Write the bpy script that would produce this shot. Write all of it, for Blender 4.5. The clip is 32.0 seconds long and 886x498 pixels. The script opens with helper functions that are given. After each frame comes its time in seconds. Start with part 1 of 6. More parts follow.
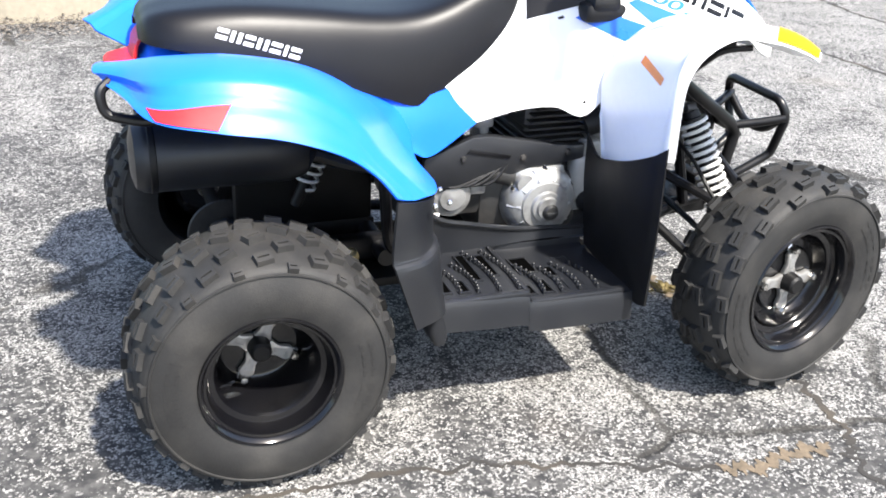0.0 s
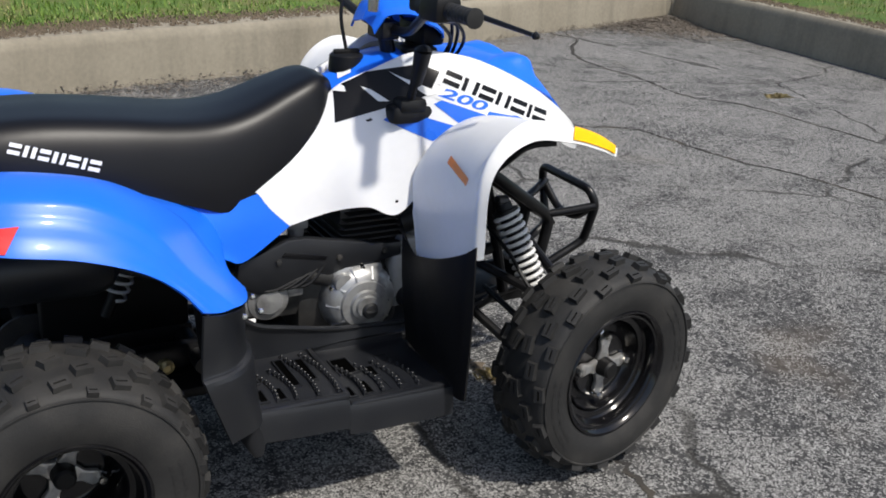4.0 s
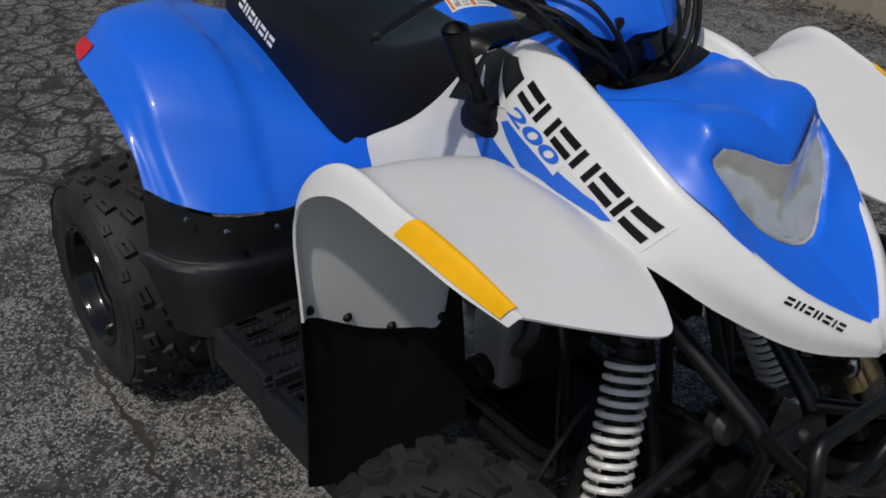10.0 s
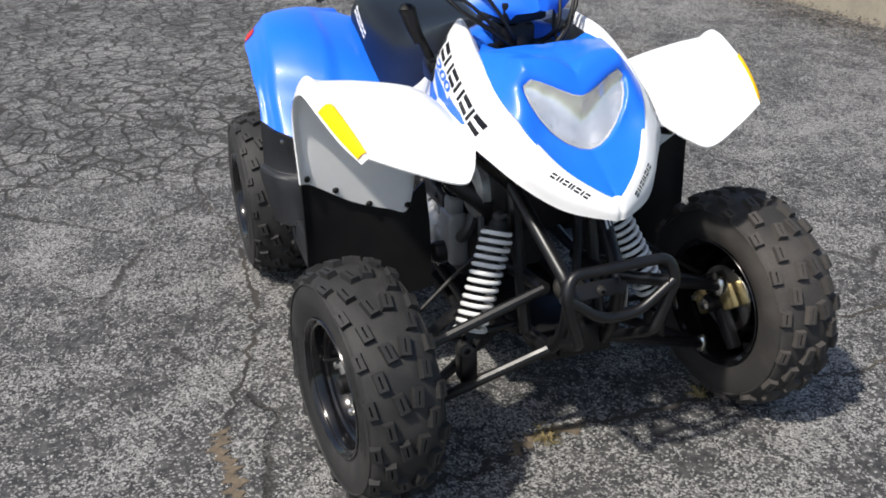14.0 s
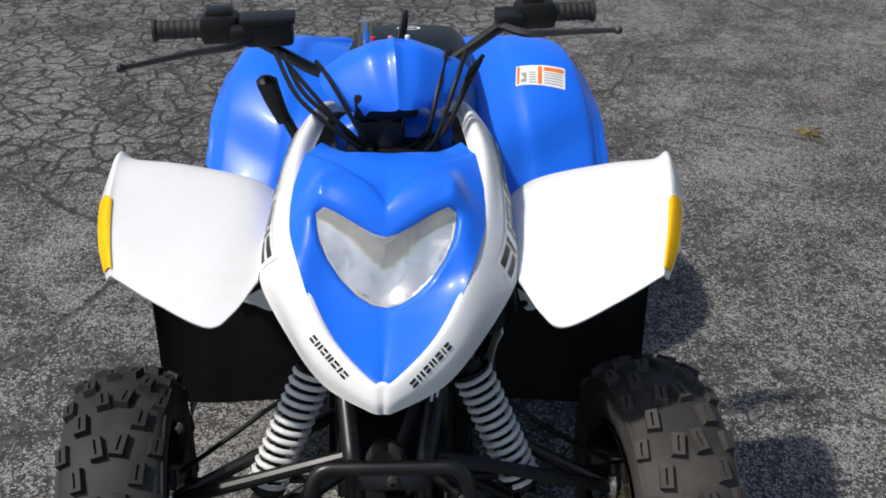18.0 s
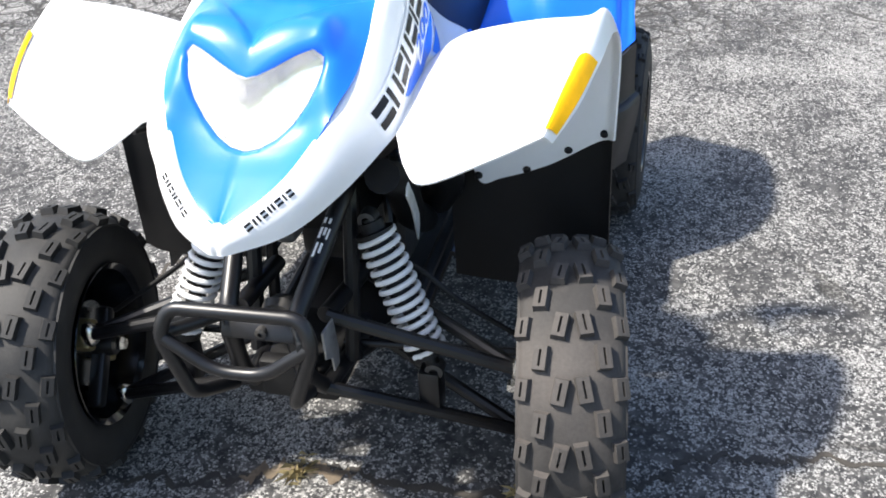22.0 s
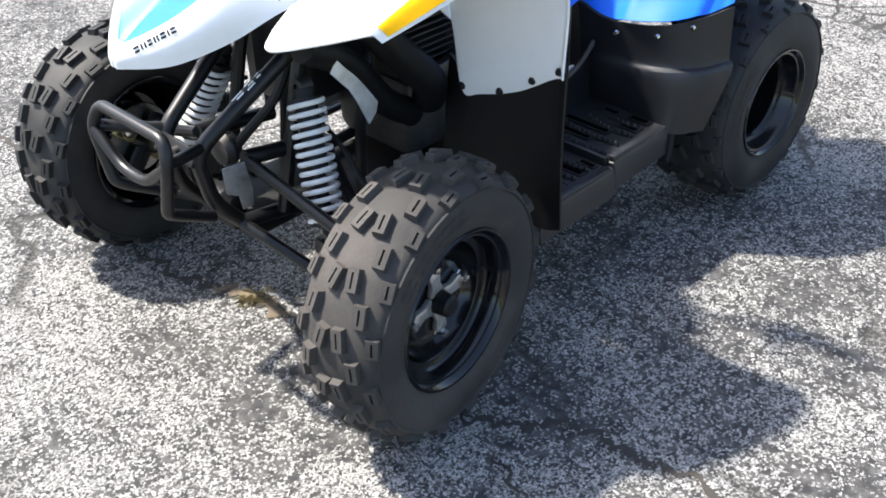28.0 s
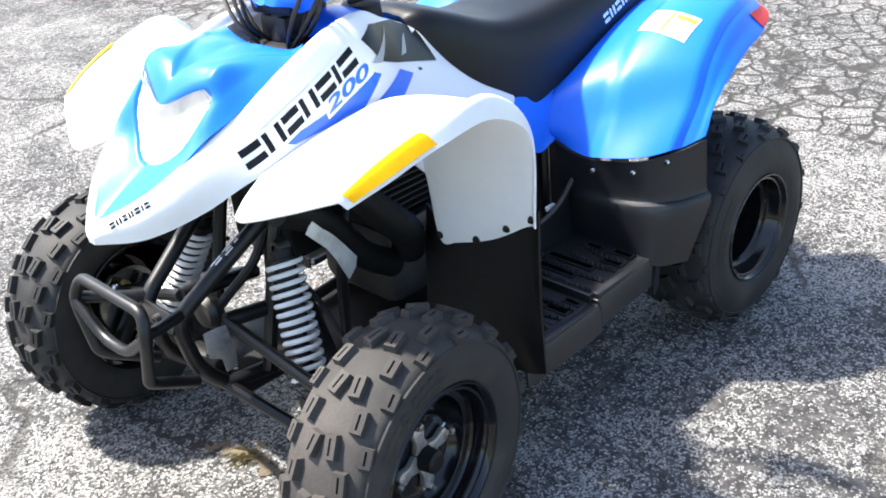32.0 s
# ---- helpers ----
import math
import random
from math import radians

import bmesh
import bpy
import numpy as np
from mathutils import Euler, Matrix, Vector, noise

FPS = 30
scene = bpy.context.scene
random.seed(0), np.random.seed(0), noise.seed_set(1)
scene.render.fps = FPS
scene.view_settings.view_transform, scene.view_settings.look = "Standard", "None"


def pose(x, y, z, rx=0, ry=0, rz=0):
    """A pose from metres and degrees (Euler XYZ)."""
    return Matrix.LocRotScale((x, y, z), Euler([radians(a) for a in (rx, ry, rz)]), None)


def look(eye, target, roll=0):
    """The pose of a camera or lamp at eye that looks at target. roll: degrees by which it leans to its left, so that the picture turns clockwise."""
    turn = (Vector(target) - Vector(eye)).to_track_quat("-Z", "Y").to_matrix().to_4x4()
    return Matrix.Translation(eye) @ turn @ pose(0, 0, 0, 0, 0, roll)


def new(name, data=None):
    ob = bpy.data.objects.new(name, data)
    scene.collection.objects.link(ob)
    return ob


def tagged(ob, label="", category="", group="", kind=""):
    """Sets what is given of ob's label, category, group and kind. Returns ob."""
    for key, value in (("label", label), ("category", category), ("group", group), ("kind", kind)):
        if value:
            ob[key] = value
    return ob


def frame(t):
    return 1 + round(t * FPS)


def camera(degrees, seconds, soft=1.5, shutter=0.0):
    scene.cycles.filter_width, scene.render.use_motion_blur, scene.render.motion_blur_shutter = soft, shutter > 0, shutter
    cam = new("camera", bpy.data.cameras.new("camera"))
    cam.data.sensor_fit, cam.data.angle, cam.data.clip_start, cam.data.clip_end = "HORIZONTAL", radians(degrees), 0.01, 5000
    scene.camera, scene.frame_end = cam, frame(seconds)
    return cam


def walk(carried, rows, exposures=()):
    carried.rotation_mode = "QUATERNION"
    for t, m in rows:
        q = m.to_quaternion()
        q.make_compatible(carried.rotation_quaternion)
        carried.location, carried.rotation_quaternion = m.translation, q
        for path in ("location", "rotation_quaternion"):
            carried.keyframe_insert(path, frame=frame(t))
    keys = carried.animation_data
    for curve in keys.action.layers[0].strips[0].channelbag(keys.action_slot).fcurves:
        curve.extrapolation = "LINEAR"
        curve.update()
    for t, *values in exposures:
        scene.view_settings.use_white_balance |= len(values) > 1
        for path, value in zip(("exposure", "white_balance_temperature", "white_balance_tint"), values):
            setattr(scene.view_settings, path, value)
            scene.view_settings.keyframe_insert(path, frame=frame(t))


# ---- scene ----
from mathutils.bvhtree import BVHTree

cam = camera(47.66, 32.0, soft=1.8)
PATH = [
    (0, (-0.816, -2.103, 1.284), (-0.158, -0.429, 0.409), 2.9),
    (0.5, (-0.804, -2.113, 1.303), (-0.122, -0.428, 0.470), 1.8),
    (1, (-0.785, -2.115, 1.326), (-0.046, -0.428, 0.546), 2.2),
    (1.5, (-0.760, -2.100, 1.348), (0.070, -0.422, 0.647), 1.5),
    (2, (-0.751, -2.090, 1.360), (0.125, -0.418, 0.696), 2.3),
    (2.5, (-0.756, -2.096, 1.369), (0.095, -0.418, 0.689), 2.6),
    (3, (-0.747, -2.105, 1.362), (0.117, -0.430, 0.691), 2.7),
    (3.5, (-0.733, -2.109, 1.357), (0.181, -0.472, 0.661), 3.3),
    (4, (-0.727, -2.115, 1.348), (0.205, -0.503, 0.617), 3.6),
    (4.5, (-0.707, -2.115, 1.336), (0.249, -0.544, 0.549), 3.8),
    (6.5, (0.099, -1.890, 1.332), (0.585, -0.205, 0.372), 1.6),
    (7, (0.427, -1.817, 1.331), (0.605, -0.064, 0.385), 4.6),
    (7.5, (0.588, -1.605, 1.335), (0.578, 0.144, 0.366), 5.1),
    (8, (0.678, -1.329, 1.372), (0.375, 0.400, 0.414), 3.7),
    (8.5, (0.794, -1.148, 1.371), (0.026, 0.446, 0.438), 2.7),
    (9, (0.965, -1.030, 1.377), (-0.189, 0.291, 0.415), 2.9),
    (9.5, (1.148, -1.057, 1.357), (-0.229, 0.059, 0.429), 0.2),
    (10, (1.353, -1.088, 1.394), (-0.012, -0.019, 0.395), 1.1),
    (10.5, (1.541, -1.038, 1.397), (0.073, -0.075, 0.439), 0.7),
    (11, (1.720, -0.996, 1.394), (0.202, -0.128, 0.425), 0.4),
    (11.5, (1.872, -0.996, 1.399), (0.325, -0.130, 0.472), -0.3),
    (12, (2.060, -1.035, 1.419), (0.504, -0.212, 0.468), -0.3),
    (12.5, (2.242, -1.033, 1.413), (0.673, -0.257, 0.447), 1.6),
    (13, (2.387, -0.960, 1.430), (0.740, -0.299, 0.508), 0.6),
    (13.5, (2.462, -0.916, 1.431), (0.770, -0.312, 0.552), -0.4),
    (15.5, (2.314, -0.483, 1.471), (0.582, -0.147, 0.529), -5.0),
    (16, (2.348, -0.261, 1.460), (0.629, -0.018, 0.469), -3.2),
    (16.5, (2.376, -0.084, 1.462), (0.652, 0.085, 0.464), -2.4),
    (17, (2.283, -0.010, 1.491), (0.516, 0.094, 0.562), -1.1),
    (17.5, (2.119, 0.047, 1.536), (0.331, 0.098, 0.643), -0.0),
    (18, (2.063, 0.085, 1.534), (0.287, 0.089, 0.615), -0.0),
    (18.5, (2.066, 0.156, 1.525), (0.312, 0.055, 0.570), -0.7),
    (19, (2.066, 0.204, 1.496), (0.339, 0.106, 0.491), -0.6),
    (19.5, (2.071, 0.209, 1.466), (0.381, 0.113, 0.401), -0.5),
    (20, (2.080, 0.214, 1.426), (0.459, 0.124, 0.259), -0.8),
    (20.5, (2.094, 0.229, 1.414), (0.461, 0.152, 0.261), 0.3),
    (21, (2.104, 0.330, 1.391), (0.472, 0.129, 0.253), -2.9),
    (21.5, (2.110, 0.528, 1.390), (0.475, 0.219, 0.281), -2.0),
    (22, (1.968, 0.632, 1.400), (0.331, 0.187, 0.341), -3.3),
    (22.5, (1.779, 0.716, 1.409), (0.166, 0.257, 0.318), -2.6),
    (23, (1.653, 0.803, 1.406), (0.137, 0.003, 0.375), -4.4),
    (23.5, (1.479, 0.960, 1.395), (0.123, -0.129, 0.407), -0.9),
    (24, (1.442, 1.010, 1.386), (0.217, -0.254, 0.435), -1.9),
    (24.5, (1.496, 1.092, 1.402), (0.228, -0.170, 0.508), -2.4),
    (25, (1.604, 1.275, 1.403), (0.291, 0.061, 0.507), -2.2),
    (25.5, (1.639, 1.383, 1.431), (0.300, 0.208, 0.519), -2.7),
    (26, (1.592, 1.462, 1.431), (0.322, 0.237, 0.492), -1.9),
    (26.5, (1.570, 1.485, 1.402), (0.386, 0.285, 0.327), -1.6),
    (28.5, (1.598, 1.540, 1.354), (0.451, 0.361, 0.216), -1.6),
    (29, (1.586, 1.550, 1.368), (0.424, 0.342, 0.277), -2.8),
    (29.5, (1.580, 1.558, 1.371), (0.405, 0.337, 0.308), -3.6),
    (30, (1.580, 1.554, 1.366), (0.410, 0.330, 0.301), -3.0),
    (30.5, (1.575, 1.548, 1.389), (0.381, 0.302, 0.378), -3.0),
    (31, (1.568, 1.548, 1.399), (0.353, 0.278, 0.445), -3.6),
    (31.5, (1.563, 1.543, 1.408), (0.337, 0.270, 0.472), -3.4),
    (32, (1.510, 1.556, 1.413), (0.301, 0.273, 0.469), -5.3),
]
EXPOSURES = [(0, 1.72), (1, 1.47), (2, 0.68), (3, 0.18), (4, 0.13), (4.5, 0.3), (6.5, 0.9), (7, 0.87), (8, 0.25), (9, -0.83), (10, -0.98), (11, -0.7), (12, -0.25), (13, 0.41), (16, 0.3), (17, 0.5), (18, -0.1), (19, -0.15), (20, 0.11), (21, 1.11), (22, 1.45), (23, 0.9), (24, 0.2), (26, 0.35), (26.5, 0.55), (28.5, 1.91), (30, 1.98), (32, 1.88)]
walk(cam, [(t, look(eye, target, roll)) for t, eye, target, roll in PATH], EXPOSURES)

# ---- light ----
SUN_TO = Vector((0.22, -0.52, 0.85)).normalized()
world = bpy.data.worlds.new("sky")
scene.world = world
world.use_nodes = True
wn = world.node_tree.nodes
sky = wn.new("ShaderNodeTexSky")
sky.sky_type = "NISHITA"
sky.sun_disc = False
sky.sun_elevation = math.asin(SUN_TO.z)
sky.sun_rotation = math.atan2(SUN_TO.x, SUN_TO.y)
sky.air_density = 1.0
sky.dust_density = 2.0
wn["Background"].inputs["Strength"].default_value = 0.120
world.node_tree.links.new(sky.outputs["Color"], wn["Background"].inputs["Color"])
sun = new("sun", bpy.data.lights.new("sun", "SUN"))
sun.data.energy = 3.95
sun.data.angle = radians(2.2)
sun.data.color = (1.0, 0.95, 0.87)
sun.matrix_world = look(SUN_TO * 20, (0, 0, 0))

# ---- materials ----


def material(name, color, rough=0.5, metal=0.0, dirt=None, dirt_scale=8.0, dirt_amount=0.3, grain=60.0, grain_amount=0.12,
             bump=0.0, bump_scale=200.0, coat=0.0, spec=0.5, rough_var=0.12):
    """Base colour with fine grain, broad stains in a second colour and a little relief."""
    m = bpy.data.materials.new(name)
    m.use_nodes = True
    nt = m.node_tree
    b = nt.nodes["Principled BSDF"]
    tc = nt.nodes.new("ShaderNodeTexCoord")
    n1 = nt.nodes.new("ShaderNodeTexNoise")
    n1.inputs["Scale"].default_value, n1.inputs["Detail"].default_value = dirt_scale, 6
    n2 = nt.nodes.new("ShaderNodeTexNoise")
    n2.inputs["Scale"].default_value, n2.inputs["Detail"].default_value = grain, 4
    for n in (n1, n2):
        nt.links.new(tc.outputs["Object"], n.inputs["Vector"])
    ramp = nt.nodes.new("ShaderNodeMapRange")
    ramp.inputs["From Min"].default_value, ramp.inputs["From Max"].default_value = 0.45, 0.75
    ramp.inputs["To Max"].default_value = dirt_amount
    nt.links.new(n1.outputs["Fac"], ramp.inputs["Value"])
    mix = nt.nodes.new("ShaderNodeMix")
    mix.data_type = "RGBA"
    mix.inputs["A"].default_value = (*color, 1)
    mix.inputs["B"].default_value = (*(dirt or [c * 0.75 for c in color]), 1)
    nt.links.new(ramp.outputs["Result"], mix.inputs["Factor"])
    g = nt.nodes.new("ShaderNodeMapRange")
    g.inputs["To Min"].default_value, g.inputs["To Max"].default_value = 1 - grain_amount, 1 + grain_amount
    nt.links.new(n2.outputs["Fac"], g.inputs["Value"])
    mul = nt.nodes.new("ShaderNodeVectorMath")
    mul.operation = "SCALE"
    nt.links.new(mix.outputs["Result"], mul.inputs[0])
    nt.links.new(g.outputs["Result"], mul.inputs["Scale"])
    nt.links.new(mul.outputs["Vector"], b.inputs["Base Color"])
    r = nt.nodes.new("ShaderNodeMapRange")
    r.inputs["To Min"].default_value, r.inputs["To Max"].default_value = max(0.02, rough - rough_var), min(1, rough + rough_var)
    nt.links.new(n1.outputs["Fac"], r.inputs["Value"])
    nt.links.new(r.outputs["Result"], b.inputs["Roughness"])
    b.inputs["Metallic"].default_value = metal
    b.inputs["Coat Weight"].default_value = coat
    b.inputs["Coat Roughness"].default_value = 0.08
    b.inputs["Specular IOR Level"].default_value = spec
    if bump:
        n3 = nt.nodes.new("ShaderNodeTexNoise")
        n3.inputs["Scale"].default_value, n3.inputs["Detail"].default_value = bump_scale, 3
        nt.links.new(tc.outputs["Object"], n3.inputs["Vector"])
        bp = nt.nodes.new("ShaderNodeBump")
        bp.inputs["Strength"].default_value, bp.inputs["Distance"].default_value = bump, 0.002
        nt.links.new(n3.outputs["Fac"], bp.inputs["Height"])
        nt.links.new(bp.outputs["Normal"], b.inputs["Normal"])
    return m


BLUE = material("blue_plastic", (0.012, 0.150, 0.83), 0.34, dirt=(0.03, 0.17, 0.74), dirt_amount=0.35, grain_amount=0.04, coat=0.10, bump=0.03, bump_scale=60, spec=0.28)
WHITE = material("white_plastic", (0.90, 0.90, 0.897), 0.34, dirt=(0.78, 0.775, 0.75), dirt_amount=0.3, grain_amount=0.03, coat=0.2, bump=0.03, bump_scale=60)
VINYL = material("black_vinyl", (0.0045, 0.0045, 0.0055), 0.40, dirt=(0.008, 0.008, 0.010), bump=0.06, bump_scale=900, grain_amount=0.15, spec=0.29, rough_var=0.05)
BLACK = material("black_plastic", (0.005, 0.005, 0.0055), 0.50, dirt=(0.011, 0.0105, 0.010), dirt_scale=14, dirt_amount=0.5, bump=0.15, bump_scale=500, spec=0.3)
GREYP = material("grey_plastic", (0.0085, 0.0095, 0.0122), 0.42, dirt=(0.018, 0.0185, 0.020), dirt_scale=10, dirt_amount=0.6, bump=0.12, bump_scale=500, spec=0.52)
RUBBER = material("tyre_rubber", (0.018, 0.0178, 0.0177), 0.66, dirt=(0.052, 0.049, 0.045), dirt_scale=9, dirt_amount=0.7, bump=0.25, bump_scale=350, grain=180, grain_amount=0.25, spec=0.35)
RUST_RUBBER = material("dusty_rubber", (0.030, 0.0285, 0.0275), 0.72, dirt=(0.080, 0.071, 0.064), dirt_scale=6, dirt_amount=0.8, bump=0.25, bump_scale=350, grain=180, grain_amount=0.25, spec=0.3)
GRIP = material("grip_rubber", (0.012, 0.012, 0.012), 0.65, bump=0.3, bump_scale=500)
RIM = material("gloss_black_steel", (0.004, 0.004, 0.005), 0.14, dirt=(0.012, 0.0115, 0.011), dirt_amount=0.4, coat=0.2, spec=0.4, rough_var=0.06)
TUBE = material("black_painted_tube", (0.0045, 0.0045, 0.0055), 0.38, dirt=(0.012, 0.011, 0.010), dirt_scale=18, dirt_amount=0.4, spec=0.45)


def translucent(m, share):
    """Thin moulded plastic: part of the light passes through the sheet."""
    nt = m.node_tree
    b = nt.nodes["Principled BSDF"]
    t = nt.nodes.new("ShaderNodeBsdfTranslucent")
    t.inputs["Color"].default_value = (0.86, 0.87, 0.88, 1)
    mix = nt.nodes.new("ShaderNodeMixShader")
    mix.inputs["Fac"].default_value = share
    nt.links.new(b.outputs["BSDF"], mix.inputs[1])
    nt.links.new(t.outputs["BSDF"], mix.inputs[2])
    nt.links.new(mix.outputs["Shader"], nt.nodes["Material Output"].inputs["Surface"])


translucent(WHITE, 0.18)
SMOKE = material("smoky_plastic", (0.20, 0.20, 0.195), 0.38, dirt=(0.11, 0.106, 0.10), dirt_amount=0.6)
# almost black, for the shade inside slots that are not cut through
SLOT_SHADE = material("slot_shade", (0.0015, 0.0015, 0.0015), 0.9, spec=0.0)
STAR = material("machined_aluminium", (0.50, 0.49, 0.47), 0.33, metal=0.75, bump=0.1, bump_scale=300)
ALU = material("cast_aluminium", (0.40, 0.40, 0.395), 0.42, metal=0.65, dirt=(0.12, 0.115, 0.11), dirt_scale=26, dirt_amount=0.8, bump=0.2, bump_scale=400)
DARKALU = material("dark_engine_metal", (0.05, 0.05, 0.05), 0.5, metal=0.6, dirt=(0.10, 0.09, 0.08), dirt_scale=20, dirt_amount=0.6, bump=0.2)
CHROME = material("zinc_steel", (0.62, 0.61, 0.58), 0.24, metal=1.0, dirt=(0.3, 0.26, 0.2), dirt_scale=30, dirt_amount=0.4)
BRASS = material("yellow_zinc", (0.52, 0.43, 0.22), 0.35, metal=0.9, dirt=(0.25, 0.18, 0.09), dirt_scale=30, dirt_amount=0.6)
SPRING = material("white_spring_paint", (0.74, 0.74, 0.73), 0.35, dirt=(0.45, 0.42, 0.38), dirt_scale=25, dirt_amount=0.4)
YELLOW = material("amber_reflector", (0.98, 0.50, 0.004), 0.5, dirt=(0.92, 0.44, 0.004), bump=0.2, bump_scale=700, spec=0.15)
RED = material("red_reflector", (0.62, 0.02, 0.025), 0.42, dirt=(0.5, 0.02, 0.02), bump=0.3, bump_scale=700, spec=0.25)
INK = material("black_decal_and_shade", (0.005, 0.005, 0.006), 0.3, grain_amount=0.05, spec=0.25)
BLUEINK = material("blue_decal", (0.018, 0.14, 0.70), 0.3, grain_amount=0.05)
PAPER = material("white_decal", (0.80, 0.80, 0.79), 0.4, grain_amount=0.03)
GREYINK = material("grey_decal", (0.32, 0.33, 0.34), 0.35, grain_amount=0.05)
RIMGREY = material("pale_grey_plastic", (0.50, 0.50, 0.49), 0.3, grain_amount=0.05)
ORANGE = material("orange_decal", (0.75, 0.20, 0.03), 0.4)
LENS_BACK = material("headlight_reflector", (0.84, 0.84, 0.84), 0.16, metal=0.68, dirt=(0.66, 0.66, 0.65), dirt_scale=12, bump=0.5, bump_scale=45)
FOIL = material("dull_foil", (0.74, 0.74, 0.73), 0.45, metal=0.25, dirt=(0.30, 0.29, 0.28), dirt_scale=30, dirt_amount=0.7, bump=0.5, bump_scale=120)
CONCRETE = material("weathered_concrete", (0.26, 0.232, 0.178), 0.88, dirt=(0.175, 0.153, 0.115), dirt_scale=1.3, dirt_amount=0.7, grain=40, grain_amount=0.20, bump=0.5, bump_scale=60)


def streaked(m):
    """Rain streaks and pitting: narrow noise drawn out down the face."""
    nt = m.node_tree
    b = nt.nodes["Principled BSDF"]
    src = b.inputs["Base Color"].links[0].from_socket
    tc = nt.nodes.new("ShaderNodeTexCoord")
    mp = nt.nodes.new("ShaderNodeMapping")
    mp.inputs["Scale"].default_value = (3.2, 3.2, 0.35)
    n = nt.nodes.new("ShaderNodeTexNoise")
    n.inputs["Scale"].default_value, n.inputs["Detail"].default_value, n.inputs["Roughness"].default_value = 1.0, 6, 0.62
    r = nt.nodes.new("ShaderNodeMapRange")
    r.inputs["From Min"].default_value, r.inputs["From Max"].default_value = 0.50, 0.68
    r.inputs["To Min"].default_value, r.inputs["To Max"].default_value = 1.04, 0.78
    mul = nt.nodes.new("ShaderNodeVectorMath")
    mul.operation = "SCALE"
    nt.links.new(tc.outputs["Object"], mp.inputs["Vector"])
    nt.links.new(mp.outputs["Vector"], n.inputs["Vector"])
    nt.links.new(n.outputs["Fac"], r.inputs["Value"])
    nt.links.new(src, mul.inputs[0])
    nt.links.new(r.outputs["Result"], mul.inputs["Scale"])
    nt.links.new(mul.outputs["Vector"], b.inputs["Base Color"])


streaked(CONCRETE)
TWIG = material("dry_mulch", (0.10, 0.080, 0.062), 0.9, dirt=(0.34, 0.31, 0.27), dirt_scale=45, dirt_amount=0.9)


def fluted(m):
    """Upright flutes pressed into the lamp's reflector."""
    nt = m.node_tree
    tc = nt.nodes.new("ShaderNodeTexCoord")
    w = nt.nodes.new("ShaderNodeTexWave")
    w.bands_direction = "Y"
    w.inputs["Scale"].default_value, w.inputs["Distortion"].default_value, w.inputs["Detail"].default_value = 5.0, 3.0, 1.0
    bp = nt.nodes.new("ShaderNodeBump")
    bp.inputs["Strength"].default_value, bp.inputs["Distance"].default_value = 0.42, 0.014
    nt.links.new(tc.outputs["Object"], w.inputs["Vector"])
    facet = nt.nodes.new("ShaderNodeTexVoronoi")
    facet.distance = "CHEBYCHEV"
    facet.inputs["Scale"].default_value = 15
    nt.links.new(tc.outputs["Object"], facet.inputs["Vector"])
    both = nt.nodes.new("ShaderNodeMath")
    both.operation = "MULTIPLY_ADD"
    both.inputs[1].default_value = 0.35
    nt.links.new(w.outputs["Fac"], both.inputs[0])
    nt.links.new(facet.outputs["Distance"], both.inputs[2])
    nt.links.new(both.outputs[0], bp.inputs["Height"])
    nt.links.new(bp.outputs["Normal"], nt.nodes["Principled BSDF"].inputs["Normal"])


fluted(LENS_BACK)
SOIL = material("brown_dirt", (0.13, 0.10, 0.068), 0.95, dirt=(0.07, 0.056, 0.038), dirt_scale=24, dirt_amount=0.9, grain=120, grain_amount=0.4, bump=0.8, bump_scale=120)
# dark base paints the shade down in a crack, second colour its brown dirt
CRACK = material("crack_shadow", (0.026, 0.024, 0.022), 0.95, dirt=(0.075, 0.062, 0.046), dirt_scale=5, dirt_amount=0.9, grain=150, grain_amount=0.3, bump=0.5)


GRASS = material("grass", (0.066, 0.125, 0.016), 0.8, dirt=(0.14, 0.118, 0.050), dirt_scale=4.5, dirt_amount=0.95, grain=38, grain_amount=0.6, bump=1.0, bump_scale=55)


